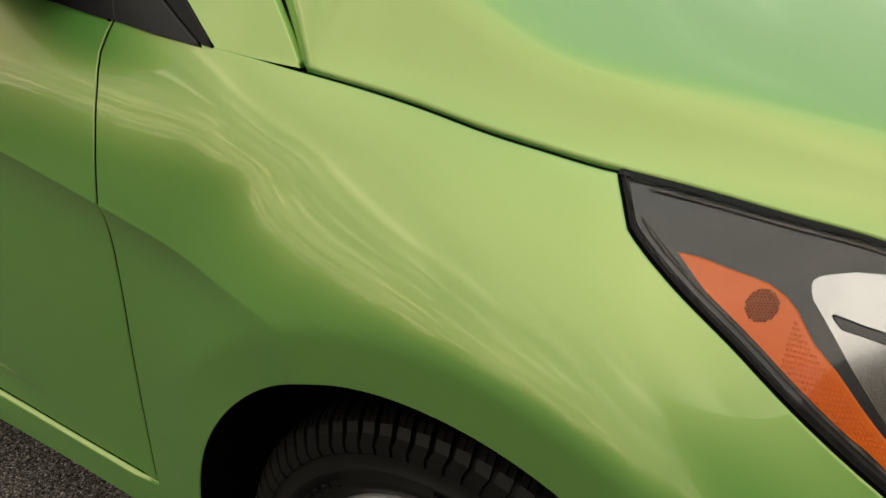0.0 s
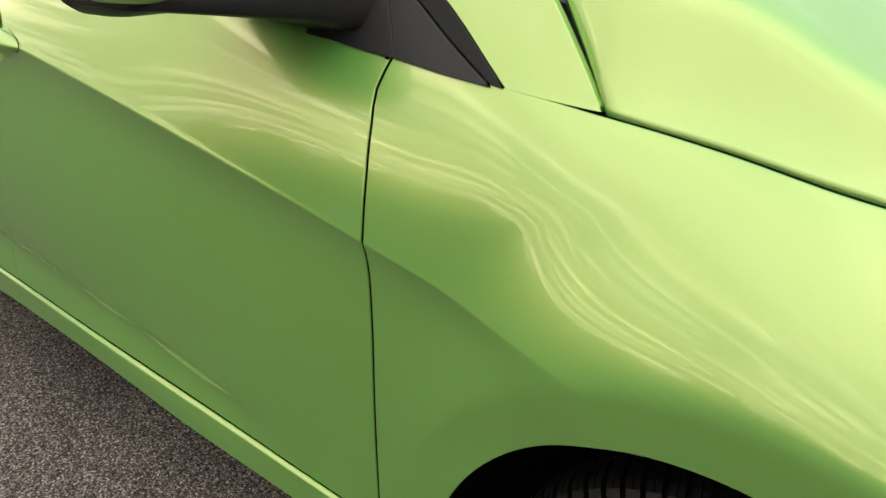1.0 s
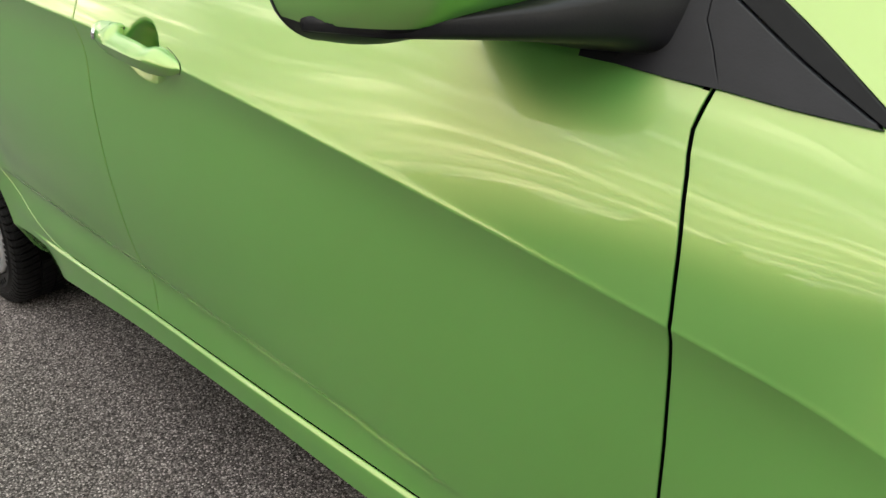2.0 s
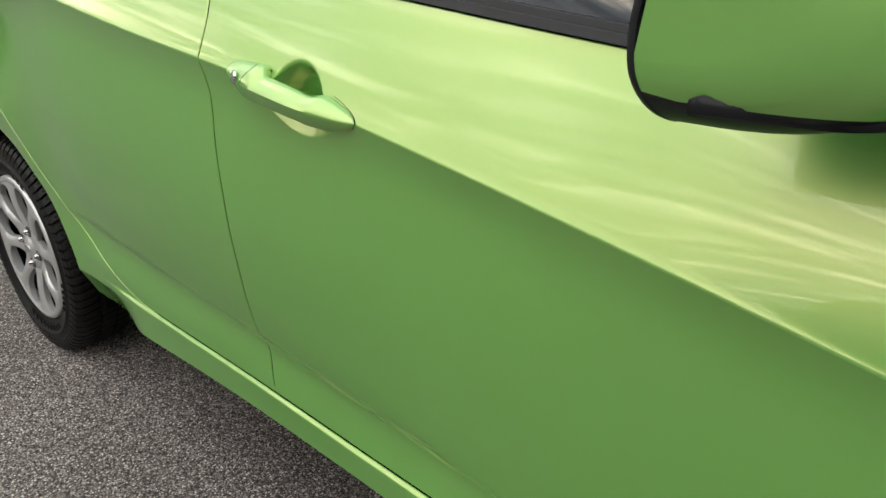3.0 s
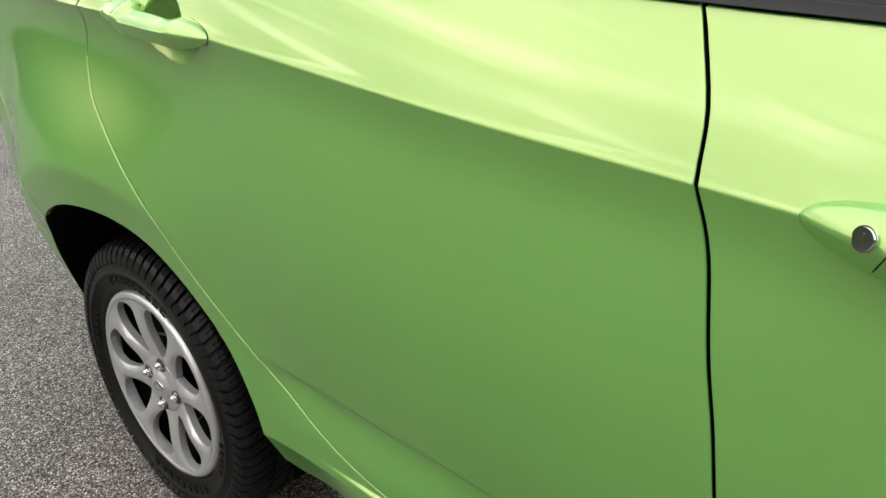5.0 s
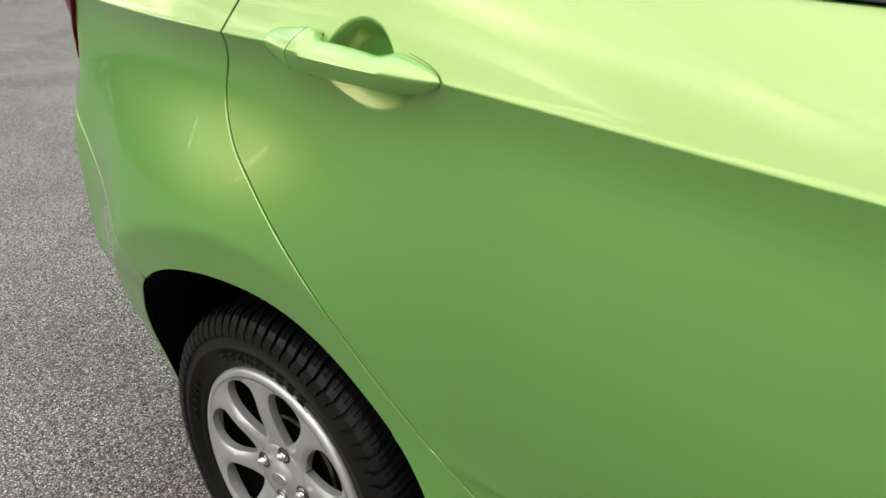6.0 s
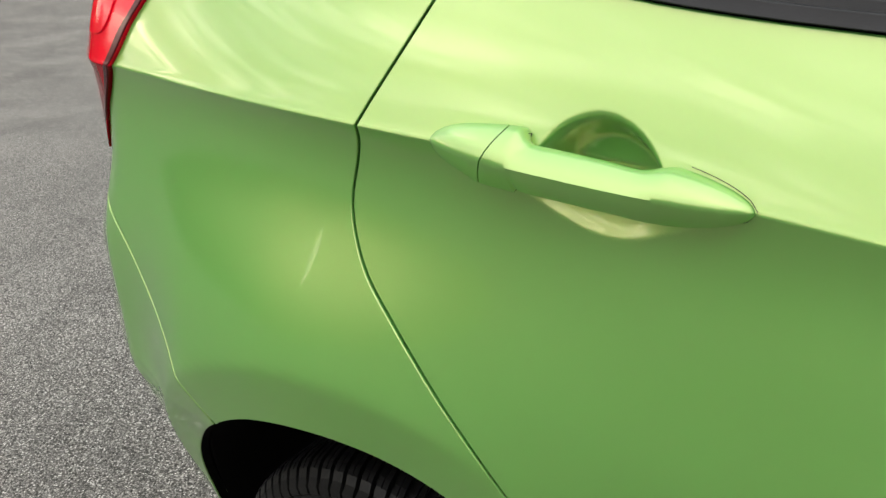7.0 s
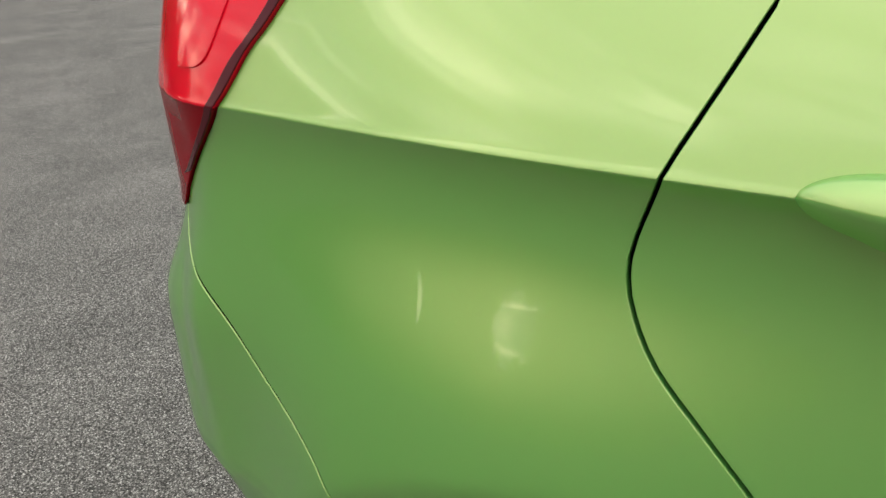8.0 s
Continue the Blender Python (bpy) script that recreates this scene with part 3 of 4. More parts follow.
ring = arc(0, 0, 1, 0, 360, 32)[:-1]
frame_shape = [(-3.352 + .030 * math.copysign(abs(a) ** .5, a) - .35 * .05 * math.copysign(abs(b) ** .5, b) * -1, 1.105 + .040 * math.copysign(abs(b) ** .5, b)) for a, b in ring]
panel("reflector", frame_shape, RED, tail_lamp, "raised inner reflector of the lens", offset=-.0075, gap=.0, lip=.005, step=.02)

hood_front = [(-0.195, 0.826), (-0.125, 0.816), (-0.059, 0.805), (0.010, 0.794), (0.100, 0.772), (0.250, 0.725), (0.360, 0.670)]
lamp_outline = rounded(LAMP) + straight((.22, .56), (.40, .57)) + rounded(hood_front[::-1])
panel("headlamp_lens", lamp_outline, LENS, car, "clear headlamp lens", lip=.003)
headlamp = panel("headlamp_housing", lamp_outline, BEZEL, car, "dark grey headlamp housing", offset=.010, gap=-.006)
rim_line = rounded(LAMP)
panel("headlamp_seal", rim_line + [(x + .0018, z + .0014) for x, z in rim_line[::-1]], SEAL, headlamp, "black seal along the edge of the lens", offset=.003, gap=.0, lip=.002)
top_line = rounded(hood_front)
panel("headlamp_top_rim", top_line + [(x - .0005, z - .0018) for x, z in top_line[::-1]], SEAL, headlamp, "black edge of the headlamp below the hood", offset=.001, gap=.0, lip=.002)
panel("lamp_trim_line", [(x + .0050, z + .0038) for x, z in rim_line[2:]] + [(x + .0054, z + .0041) for x, z in rim_line[:1:-1]], STEEL, headlamp, "thin grey line along the edge of the lamp", offset=.0055, gap=.0, lip=.002)
panel("lamp_trim_line", [(x, z - .0068) for x, z in top_line[2:]] + [(x, z - .0072) for x, z in top_line[:1:-1]], STEEL, headlamp, "thin grey line below the hood edge", offset=.0055, gap=.0, lip=.002)
amber = rounded([(-0.128, 0.778), (-0.105, 0.773), (-0.087, 0.768), (-0.060, 0.761), (-0.046, 0.754), (-0.036, 0.746), (-0.018, 0.726), (0.002, 0.710), (0.022, 0.691), (0.046, 0.669), (.10, .622)]) + rounded([(.105, .604), (0.050, 0.653), (0.029, 0.668), (-0.002, 0.687), (-0.026, 0.705), (-0.051, 0.723), (-0.076, 0.739), (-0.104, 0.759)])
panel("turn_signal", amber, AMBER, headlamp, "amber turn signal reflector", offset=.009, gap=.0, lip=.004)
bowl = rounded([(0.013, 0.712), (0.002, 0.724), (-0.015, 0.742), (-0.027, 0.754), (-0.030, 0.760), (-0.031, 0.765), (-0.027, 0.768), (-0.017, 0.770), (0.016, 0.772), (.08, .757), (.16, .727), (.22, .69)]) + straight((.22, .69), (.11, .60)) + straight((.11, .60), (0.043, 0.681))[1:]
panel("reflector_bowl", bowl, REFLECTOR, headlamp, "bright chrome reflector", offset=.0095, gap=.0, lip=.004)
blade = [(-0.010, 0.746), (-0.002, 0.739), (0.012, 0.736), (0.029, 0.732), (0.027, 0.737), (0.008, 0.741)]
panel("reflector_fin", blade, BEZEL, headlamp, "dark fin in the reflector", offset=.006, gap=.0, lip=.006)
dots = []
for i in range(-5, 6):
    for j in range(-5, 6):
        u, v = i + (j % 2) * .5, j * .87
        if u * u + v * v < 22:
            dots.append((-0.0595 + u * .0024 - v * .0004, 0.7495 + v * .0021))
bm = bmesh.new()
for x, z in dots:
    y = flank(x, z) + .0082
    bmesh.ops.create_cone(bm, segments=6, radius1=.0008, radius2=.0008, depth=.002, cap_ends=True, matrix=pose(x, y, z, 90, 0, 0))
part("signal_dots", bm, BEZEL, headlamp, "cluster of small dark dots on the amber reflector")

low_x, low_z = zip(*amber[::-1][:len(amber) // 2])
top_x, top_z = zip(*amber[:len(amber) // 2])
bm = bmesh.new()
for i in range(44):
    x = -.034 + .0028 * i
    floor_z, roof_z = np.interp(x, low_x, low_z) + .003, np.interp(x, top_x, top_z) - .003
    for j in range(int((roof_z - floor_z) / .0032) + 1):
        z = floor_z + .0032 * (j + .5 * (i % 2))
        if z < roof_z:
            bmesh.ops.create_cone(bm, segments=6, radius1=.0015, radius2=.0003, depth=.0018, cap_ends=True, matrix=pose(x, flank(x, z) + .0082, z, 90, 0, 0))
part("prism_facets", bm, AMBER, headlamp, "small raised prisms of the amber reflector", False)

# added black sheet giving the panel gaps their shade, wheel housings, underbody
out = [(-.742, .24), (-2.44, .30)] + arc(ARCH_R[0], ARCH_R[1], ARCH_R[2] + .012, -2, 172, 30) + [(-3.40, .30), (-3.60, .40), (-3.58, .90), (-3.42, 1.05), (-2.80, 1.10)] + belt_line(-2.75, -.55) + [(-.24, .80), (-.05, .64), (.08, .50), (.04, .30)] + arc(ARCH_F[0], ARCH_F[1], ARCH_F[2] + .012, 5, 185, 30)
panel("gap_shade_sheet", out, DARK, car, "added black sheet behind the panels, for the shade in their gaps", offset=.019, gap=.004, step=.03, shape=lambda x, z: flank(x, z, False) + (.035 if any(abs(x - hx) < .15 for hx, _ in HANDLES) else 0))


def wheel_housing(arch, deep):
    cx, cz, r = arch
    angles = np.linspace(radians(-12), radians(192), 44)
    rim = [(cx + (r + .005) * math.cos(a), cz + (r + .005) * math.sin(a)) for a in angles]
    secs = [[(x, flank(x, max(z, .27)) + off, z) for x, z in rim] for off in (.012, .06)]
    secs.append([(x, deep, z) for x, z in rim])
    secs.append([(cx + .02 * math.cos(a), deep + .001, cz + .02 * math.sin(a)) for a in angles])
    ob = part("wheel_housing", loft(secs, closed=False), DARK, car, "black wheel housing liner")
    mirrored(ob, car)


wheel_housing(ARCH_F, 1.02)
wheel_housing(ARCH_R, 1.00)
bm = bmesh.new()
bmesh.ops.create_cube(bm, size=1, matrix=Matrix.Translation((-1.62, MID, .30)) @ Matrix.Diagonal((1.72, 1.52, .10, 1)))
bmesh.ops.create_cube(bm, size=1, matrix=Matrix.Translation((-1.60, MID, .33)) @ Matrix.Diagonal((3.7, .80, .12, 1)))
part("underbody", bm, DARK, car, "black underbody", False)


# wheels
def make_wheel():
    w = new("wheel")
    prof = [(.1970, .020), (.2007, .008), (.2081, .001), (.2165, -.003), (.2230, -.003), (.2249, -.006), (.2407, -.009), (.2421, -.0115), (.2444, -.0115), (.2458, -.009), (.2583, -.0075), (.2676, -.0035), (.2750, .001), (.2834, .005), (.2899, .016), (.2945, .030), (.2945, .060),
            (.2945, .125), (.2918, .142), (.2834, .157), (.2583, .166), (.2119, .162), (.1970, .15)]
    part("tyre", lathe(prof, 96), RUBBER, w, "black rubber tyre with moulded sidewall rings")
    # tread: shoulder blocks and two ribs
    bm = bmesh.new()
    count = 78
    shoulder = [(-.0098, .2639), (-.0085, .2732), (-.0050, .2853), (.003, .2941), (.014, .2997), (.032, .3020), (.052, .3020)]
    middle = [(.056, .3020), (.074, .3020), (.092, .3020)]
    inner = [(.097, .3020), (.125, .3010), (.140, .2964), (.150, .2880)]
    # each shoulder block is whole towards the sidewall and cut in two by a sipe on the tread
    rows = [(shoulder[:4], .70, 0), (shoulder[2:], .31, -.38), (shoulder[2:], .31, .38), (middle, .86, .5), (inner, .78, 0)]
    for k in range(count):
        for row, (line, width, shift) in enumerate(rows):
            a0 = 2 * math.pi * (k + .5 * shift) / count
            rim = []
            for i, (y, r) in enumerate(line):
                # the slots between the shoulder blocks hook over towards the sidewall
                half = math.pi / count * (width + (.10 if row == 0 and i < 2 else 0))
                skew = .05 * (y - .03) / .05 + (.022 if row == 0 and i < 2 else 0)
                for sgn in (-1, 1):
                    for sunk in (0, 1):
                        a, rr = a0 + sgn * half + skew, r - .010 * sunk
                        rim.append(bm.verts.new((rr * math.cos(a), y + (.008 * sunk if y < .01 else 0), rr * math.sin(a))))
            for q in range(len(line) - 1):
                b = rim[q * 4:q * 4 + 8]
                bm.faces.new((b[0], b[4], b[6], b[2]))
                bm.faces.new((b[1], b[5], b[4], b[0]))
                bm.faces.new((b[2], b[6], b[7], b[3]))
            bm.faces.new((rim[1], rim[0], rim[2], rim[3]))
            bm.faces.new((rim[-3], rim[-1], rim[-2], rim[-4]))
    bmesh.ops.recalc_face_normals(bm, faces=bm.faces[:])
    part("tread", bm, RUBBER, w, "tread blocks of the tyre", False)
    # raised marks on the sidewall, in two groups
    for start, n in ((62, 9), (250, 9), (150, 5), (330, 5)):
        size = .016 if n == 9 else .010
        for k in range(n):
            bm = bmesh.new()
            a = radians(start + k * (6.4 if n == 9 else 5.0))
            for dr in (-1, 1):
                m = Matrix.Rotation(-a, 4, "Y") @ Matrix.Translation((.2265 + dr * size * .32, -.0085, 0)) @ Matrix.Diagonal((size * .26, .0022, size * .95, 1))
                bmesh.ops.create_cube(bm, size=1, matrix=m)
            m = Matrix.Rotation(-a, 4, "Y") @ Matrix.Translation((.2265, -.0083, size * .38)) @ Matrix.Diagonal((size * .9, .0022, size * .22, 1))
            bmesh.ops.create_cube(bm, size=1, matrix=m)
            part("raised_mark", bm, RUBBER, w, "", False)

    # wheel cover, dished towards the hub: eight broad spokes that flare into the outer ring
    n = 8
    bm = bmesh.new()
    radii = [.056, .064, .0672, .0685, .071, .075, .080, .087, .096, .106, .117, .128, .139, .149, .157, .163, .1675, .1700, .1712, .1718, .173, .175]
    full = math.pi / n

    def half_angle(r):
        opening = 0.0
        if .0671 < r < .1719:                       # an egg-shaped window between two spokes, blunt towards the ring
            t = (r - .067) / .105
            opening = math.asin(.053 * t ** .70 * (1 - t ** 5.0) ** .5 / r)
        return full - opening

    def height(r, s):
        t = min(1, max(0, (r - .056) / .119))
        crown = .0085 - .0125 * t - .006 * math.sin(math.pi * t) ** 1.5
        edge = max(0, abs(s) - .45) / .55
        return crown + .007 * edge ** 1.3 * math.sin(math.pi * t) ** .6

    for k in range(n):
        a0 = 2 * math.pi * k / n + radians(51.5)
        rows = []
        for r in radii:
            ha = half_angle(r)
            row = []
            for s in (-1, -.8, -.5, -.2, 0, .2, .5, .8, 1):
                a = a0 + s * ha
                y = height(r, s)
                row.append(bm.verts.new((r * math.cos(a), y, r * math.sin(a))))
            back = []
            for s in (-1, 1):
                a = a0 + s * ha * .97
                back.append(bm.verts.new((r * math.cos(a), height(r, s) + .014, r * math.sin(a))))
            rows.append([back[0], *row, back[1]])
        for p, q in zip(rows, rows[1:]):
            for i in range(len(p) - 1):
                bm.faces.new((p[i], p[i + 1], q[i + 1], q[i]))
    bmesh.ops.remove_doubles(bm, verts=bm.verts[:], dist=.0004)
    bmesh.ops.recalc_face_normals(bm, faces=bm.faces[:])
    bmesh.ops.scale(bm, vec=(1.068, 1, 1.068), verts=bm.verts[:])
    rim = part("wheel_cover", bm, SILVER, w, "silver plastic wheel cover with eight broad spokes", sharp=32)
    part("cover_ring", lathe([(.186, .020), (.186, .000), (.1865, -.0030), (.191, -.0056), (.197, -.0045), (.202, .000), (.203, .012), (.199, .020)], 72), SILVER, w, "outer ring of the wheel cover")
    part("cover_hub", lathe([(.0612, .022), (.0606, .0088), (.052, .0080), (.036, .0072), (.031, .0060), (.028, .0020), (.015, .0002), (.0004, -.0002)], 48), SILVER, w, "hub of the wheel cover")
    for k in range(4):
        a = radians(76) + k * math.pi / 2
        m = Matrix.Translation((.050 * math.cos(a), .0080, .050 * math.sin(a)))
        bm = bmesh.new()
        bmesh.ops.create_cone(bm, segments=6, radius1=.0085, radius2=.0085, depth=.014, cap_ends=True, matrix=m @ pose(0, 0, 0, 90, 0, 15))
        bmesh.ops.create_uvsphere(bm, u_segments=12, v_segments=6, radius=.0075, matrix=m @ Matrix.Translation((0, -.006, 0)))
        bmesh.ops.bevel(bm, geom=[e for e in bm.edges if len(e.link_faces) == 2 and e.calc_face_angle(0) > .8], offset=.001, segments=1, affect="EDGES")
        part("wheel_nut", bm, CHROME, w, "chrome wheel nut", False)
        bm = lathe([(.0152, -.0045), (.0140, -.0062), (.0100, -.0040), (.0004, -.0040)], 20)
        bmesh.ops.transform(bm, matrix=m @ Matrix.Translation((0, .004, 0)), verts=bm.verts[:])
        part("nut_recess", bm, STEEL, w, "dark recess round a wheel nut")
    # badge: a plain slanted oval
    secs = []
    for r, y in ((1.0, .0005), (.96, -.0026), (.80, -.0014)):
        secs.append([(.019 * r * math.cos(a) + .004 * r * math.sin(a), y, .011 * r * math.sin(a)) for a in np.linspace(0, 2 * math.pi, 24, endpoint=False)])
    part("hub_badge", loft(secs), CHROME, w, "plain oval chrome badge")
    part("steel_wheel", lathe([(.198, .030), (.178, .040), (.12, .052), (.10, .040), (.0004, .040)], 40), DARK, w, "black steel wheel behind the cover")
    part("brake_drum", lathe([(.095, .036), (.100, .042), (.100, .08)], 32), STEEL, w, "grey brake drum")
    for piece in w.children:
        piece.data.transform(Matrix.Diagonal((.97, 1, .97, 1)))
    return w


first_wheel = make_wheel()
first_wheel.parent = car
first_wheel.matrix_basis = pose(HUB_F, .718, HUB_Z, 0, 24, 0)
for x, y, turn, spin in ((HUB_R, .707, 0, 0), (HUB_F, 2 * MID - .718, 180, 40), (HUB_R, 2 * MID - .707, 180, 70)):
    twin = copy_thing(first_wheel, pose(x, y, HUB_Z, 0, spin, 0) if turn == 0 else pose(x, y, HUB_Z, 0, 0, 180) @ pose(0, 0, 0, 0, spin, 0))
    twin.parent = car


# door handles
def swell(s, rear, front, peak):
    """The leaf shape: nothing at both tips, the peak between, each end rounded by its own power."""
    return peak * max(0, 1 - (1 - min(1, s / .42)) ** rear) ** .62 * max(0, 1 - max(0, (s - .50) / .50) ** front) ** .62 + .0006


PULL_UP = lambda s: swell(s, 3.0, 2.8, .0255 - .0035 * ease(.5, .8, s)) - (.0092 - .002 * ease(.5, .75, s)) * ease(.315, .385, s) * (1 - ease(.70, .80, s))
PULL_LOW = lambda s: swell(s, 2.6, 2.8, .0220) - .0045 * ease(.338, .350, s) * (1 - ease(.66, .80, s))
PULL_OUT = lambda s: swell(s, 1.9, 2.5, .0300) - .0006


def door_handle(door, hx, half, lock):
    """A leaf-shaped pull along the crease: a flat upper face and a darker lower one meet in a ridge; fixed pods at both ends, a free grip between."""
    def section(s):
        x = hx - half - .003 + (2 * half + .003) * s
        zc = CREASE(x) + .001
        skin = flank(x, zc, False)
        free = ease(.325, .375, s) * (1 - ease(.70, .80, s))
        up, low, out_d = PULL_UP(s), PULL_LOW(s), PULL_OUT(s)
        top_d, low_d = .0010 + free * .0070, out_d * (.42 + .22 * free)
        ridge = .0020 * min(1, up / .014)
        back_d = -.012 + free * .014
        line = []
        for k in range(7):                           # upper face, a little domed, from its back edge to the ridge
            t = k / 6
            line.append((up + (ridge - up) * t, top_d + (out_d - top_d) * (t + .24 * math.sin(math.pi * t) * (1 - .4 * free))))
        for k in range(1, 7):                        # lower face
            t = k / 6
            line.append((ridge - (low + ridge) * t, out_d + (low_d - out_d) * (t - .10 * math.sin(math.pi * t))))
        line += [(-low * .86, back_d), (up * .86, back_d)]
        lean = .55 * math.exp(-((s - .245) / .07) ** 2)
        return [(x + lean * w, skin - d, zc + w) for w, d in line]
    cut = .245
    rear = [section(cut * (k / 14) ** 1.3) for k in range(15)]
    marks = sorted({round(v, 4) for v in [cut + .11 * k / 6 for k in range(7)] + [.34, .345, .35, .355] + [.36 + .375 * k / 16 for k in range(17)]
                    + [.745, .755, .765, .775, .785, .795] + [.80 + .19 * (k / 10) ** .8 for k in range(11)] + [1.0]})
    front = [[(p[0] + .0013 * (1 - ease(cut, .30, s)), p[1], p[2]) for p in section(s)] for s in marks]
    h = part("door_handle", loft(front), PAINT, door, "body-coloured pull handle", sharp=48)
    cap = part("handle_cap", loft(rear), PAINT, door, "fixed rear cap of the handle", sharp=48)
    inner = [[(p[0], p[1] + .0020, CREASE(p[0]) + (p[2] - CREASE(p[0])) * .93) for p in section(s)] for s in (cut - .02, cut + .03)]
    gap_fill = part("handle_joint", loft(inner), SEAL, door, "dark joint between the cap and the pull")
    foot = [[(p[0] + dx, p[1] + .0050, zc + (p[2] - zc) * .80) for p in section(.322)] for dx, zc in ((.0, CREASE(hx - .048)), (.0034, CREASE(hx - .048)))]
    stop = part("handle_stop", loft(foot), SEAL, door, "black rubber stop behind the grip")
    steps = 44
    # dark seal round the foot of the handle
    rim = []
    for sgn in (1, -1):
        for i in (range(steps + 1) if sgn > 0 else range(steps - 1, 0, -1)):
            s = i / steps
            x = hx - half - .0015 + (2 * half + .003) * s
            up, low = PULL_UP(min(1, max(0, s))), PULL_LOW(min(1, max(0, s)))
            hh = (up if sgn > 0 else low) + .0008
            rim.append((x, CREASE(x) + .001 + sgn * hh))
    bm = bmesh.new()
    vs_ = [(x, flank(x, z, False), z) for x, z in rim]
    n = len(vs_)
    a = [bm.verts.new((x, y - .0012, z)) for x, y, z in vs_]
    b = [bm.verts.new((x, y + .02, z)) for x, y, z in vs_]
    for i in range(n):
        j = (i + 1) % n
        if all(v[0] > hx - half + 2 * half * (.80 if v[2] > CREASE(v[0]) else .93) for v in (vs_[i], vs_[j])):
            bm.faces.new((a[i], a[j], b[j], b[i]))
    bmesh.ops.delete(bm, geom=[v for v in bm.verts if not v.link_faces], context="VERTS")
    seal = part("handle_seal", bm, SEAL, door, "thin black seal round the handle")
    pieces = [h, cap, gap_fill, stop, seal]
    if lock:
        lx = hx - half + .047
        ly, lz = flank(lx, CREASE(lx), False) - .0228, CREASE(lx) + .0078
        bm = bmesh.new()
        bmesh.ops.create_cone(bm, segments=24, radius1=.0095, radius2=.0090, depth=.0036, cap_ends=True, matrix=pose(lx, ly, lz, 90 - 14, 0, -22))
        bmesh.ops.create_cube(bm, size=1, matrix=pose(lx - .0007, ly - .0013, lz + .0003, -14, 0, -22) @ Matrix.Diagonal((.0016, .0024, .010, 1)))
        bmesh.ops.bevel(bm, geom=[e for e in bm.edges if len(e.link_faces) == 2 and e.calc_face_angle(0) > .9], offset=.0012, segments=2, affect="EDGES")
        pieces.append(part("door_lock", bm, CHROME, door, "round chrome lock cylinder", False))
    return pieces


doors_far = [o for o in car.children if o.name.startswith(("front_door.", "rear_door."))]
for door, far, (hx, half), lock in ((front_door, doors_far[0], HANDLES[0], True), (rear_door, doors_far[1], HANDLES[1], False)):
    for piece in door_handle(door, hx, half, lock):
        mirrored(piece, far)

# hood: from the fender line across the middle
HOOD_LINE = HOOD_EDGE[1:] + hood_front[1:]
HOOD_Y = spline([x for x, z in HOOD_LINE], [flank(x, z) for x, z in HOOD_LINE])
HOOD_Z = spline([x for x, z in HOOD_LINE], [z for x, z in HOOD_LINE])


def hood_point(t, v):
    """t runs from the windscreen end to the nose, v from 0 at the near edge to 1 at the far one."""
    u = 1 - abs(2 * v - 1)
    def wall(x, dy):
        """A side that starts flat at the seam and steepens, then a bend to the flatter top."""
        k = 1.55 + .15 * ease(-.34, -.53, x)
        fillet = .020 * ease(-.56, -.46, x)
        a, b = k * (dy - fillet * (1 - math.exp(-dy / .028))), (.058 + .055 * ease(-.25, -.53, x)) + .09 * dy
        return (a + b - math.sqrt((a - b) ** 2 + .014 ** 2)) / 2 + .0005
    rise0 = wall(-.53, u * .71)
    start = -.5140 - 1.00 * min(rise0, .11) - .03 * ease(.15, .8, u)
    x = start + (.40 - start) * t
    y0 = HOOD_Y(max(x, -.519)) + .0040
    dy = u * (MID - y0)
    z = HOOD_Z(max(x, -.519)) + .0030 + wall(x, dy) - .12 * ease(.25, .42, x) * ease(0, .3, u)
    return (x, y0 + dy if v <= .5 else 2 * MID - y0 - dy, z)


vs = [0, .002, .006, .012, .02, .03, .04, .05, .06, .075, .09, .105, .12, .135, .15, .17, .2, .25, .3, .4, .5]
vs = vs + [1 - v for v in vs[-2::-1]]
secs = [[hood_point(t, v) for v in vs] for t in np.linspace(0, 1, 56)]
bm = loft(secs, closed=False)
edges = [e for e in bm.edges if len(e.link_faces) == 1]
made = bmesh.ops.extrude_edge_only(bm, edges=edges)["geom"]
bmesh.ops.translate(bm, vec=(0, .006, -.014), verts=[v for v in made if isinstance(v, bmesh.types.BMVert)])
part("hood", bm, PAINT, car, "lime-green hood panel")

# pillars, roof, glass
def both(name, outline, mat, label, **kw):
    return panel(name, outline, mat, car, label, **kw)


pillar_rear = [(-.617, .8885), (-.668, .923), (-.733, .967), (-.88, 1.064), (-1.10, 1.20), (-1.30, 1.31), (-1.47, 1.385), (-1.75, 1.415), (-2.2, 1.415), (-2.6, 1.385), (-2.86, 1.27)]
pillar_front = [(-3.14, 1.27), (-3.02, 1.36), (-2.80, 1.42), (-2.2, 1.45), (-1.70, 1.45), (-1.42, 1.43), (-1.20, 1.34), (-.95, 1.19), (-.782, 1.0595), (-.660, 1.010), (-.603, .9665), (-.548, .912), (-.518, .8775)]
out = rounded(pillar_rear) + rounded(pillar_front) + straight((-.518, .8772), (-.617, .8888))
both("a_pillar", out, PAINT, "lime-green pillar and roof rail", gap=.0012)


def strip(name, a, b, lo, hi, mat, label, offset=0.0, **kw):
    out = [(x, BELT(x) + lo) for x in np.linspace(a, b, 60)] + [(x, BELT(x) + hi) for x in np.linspace(b, a, 60)]
    return panel(name, out, mat, car, label, offset=offset, gap=.0, step=.05, **kw)


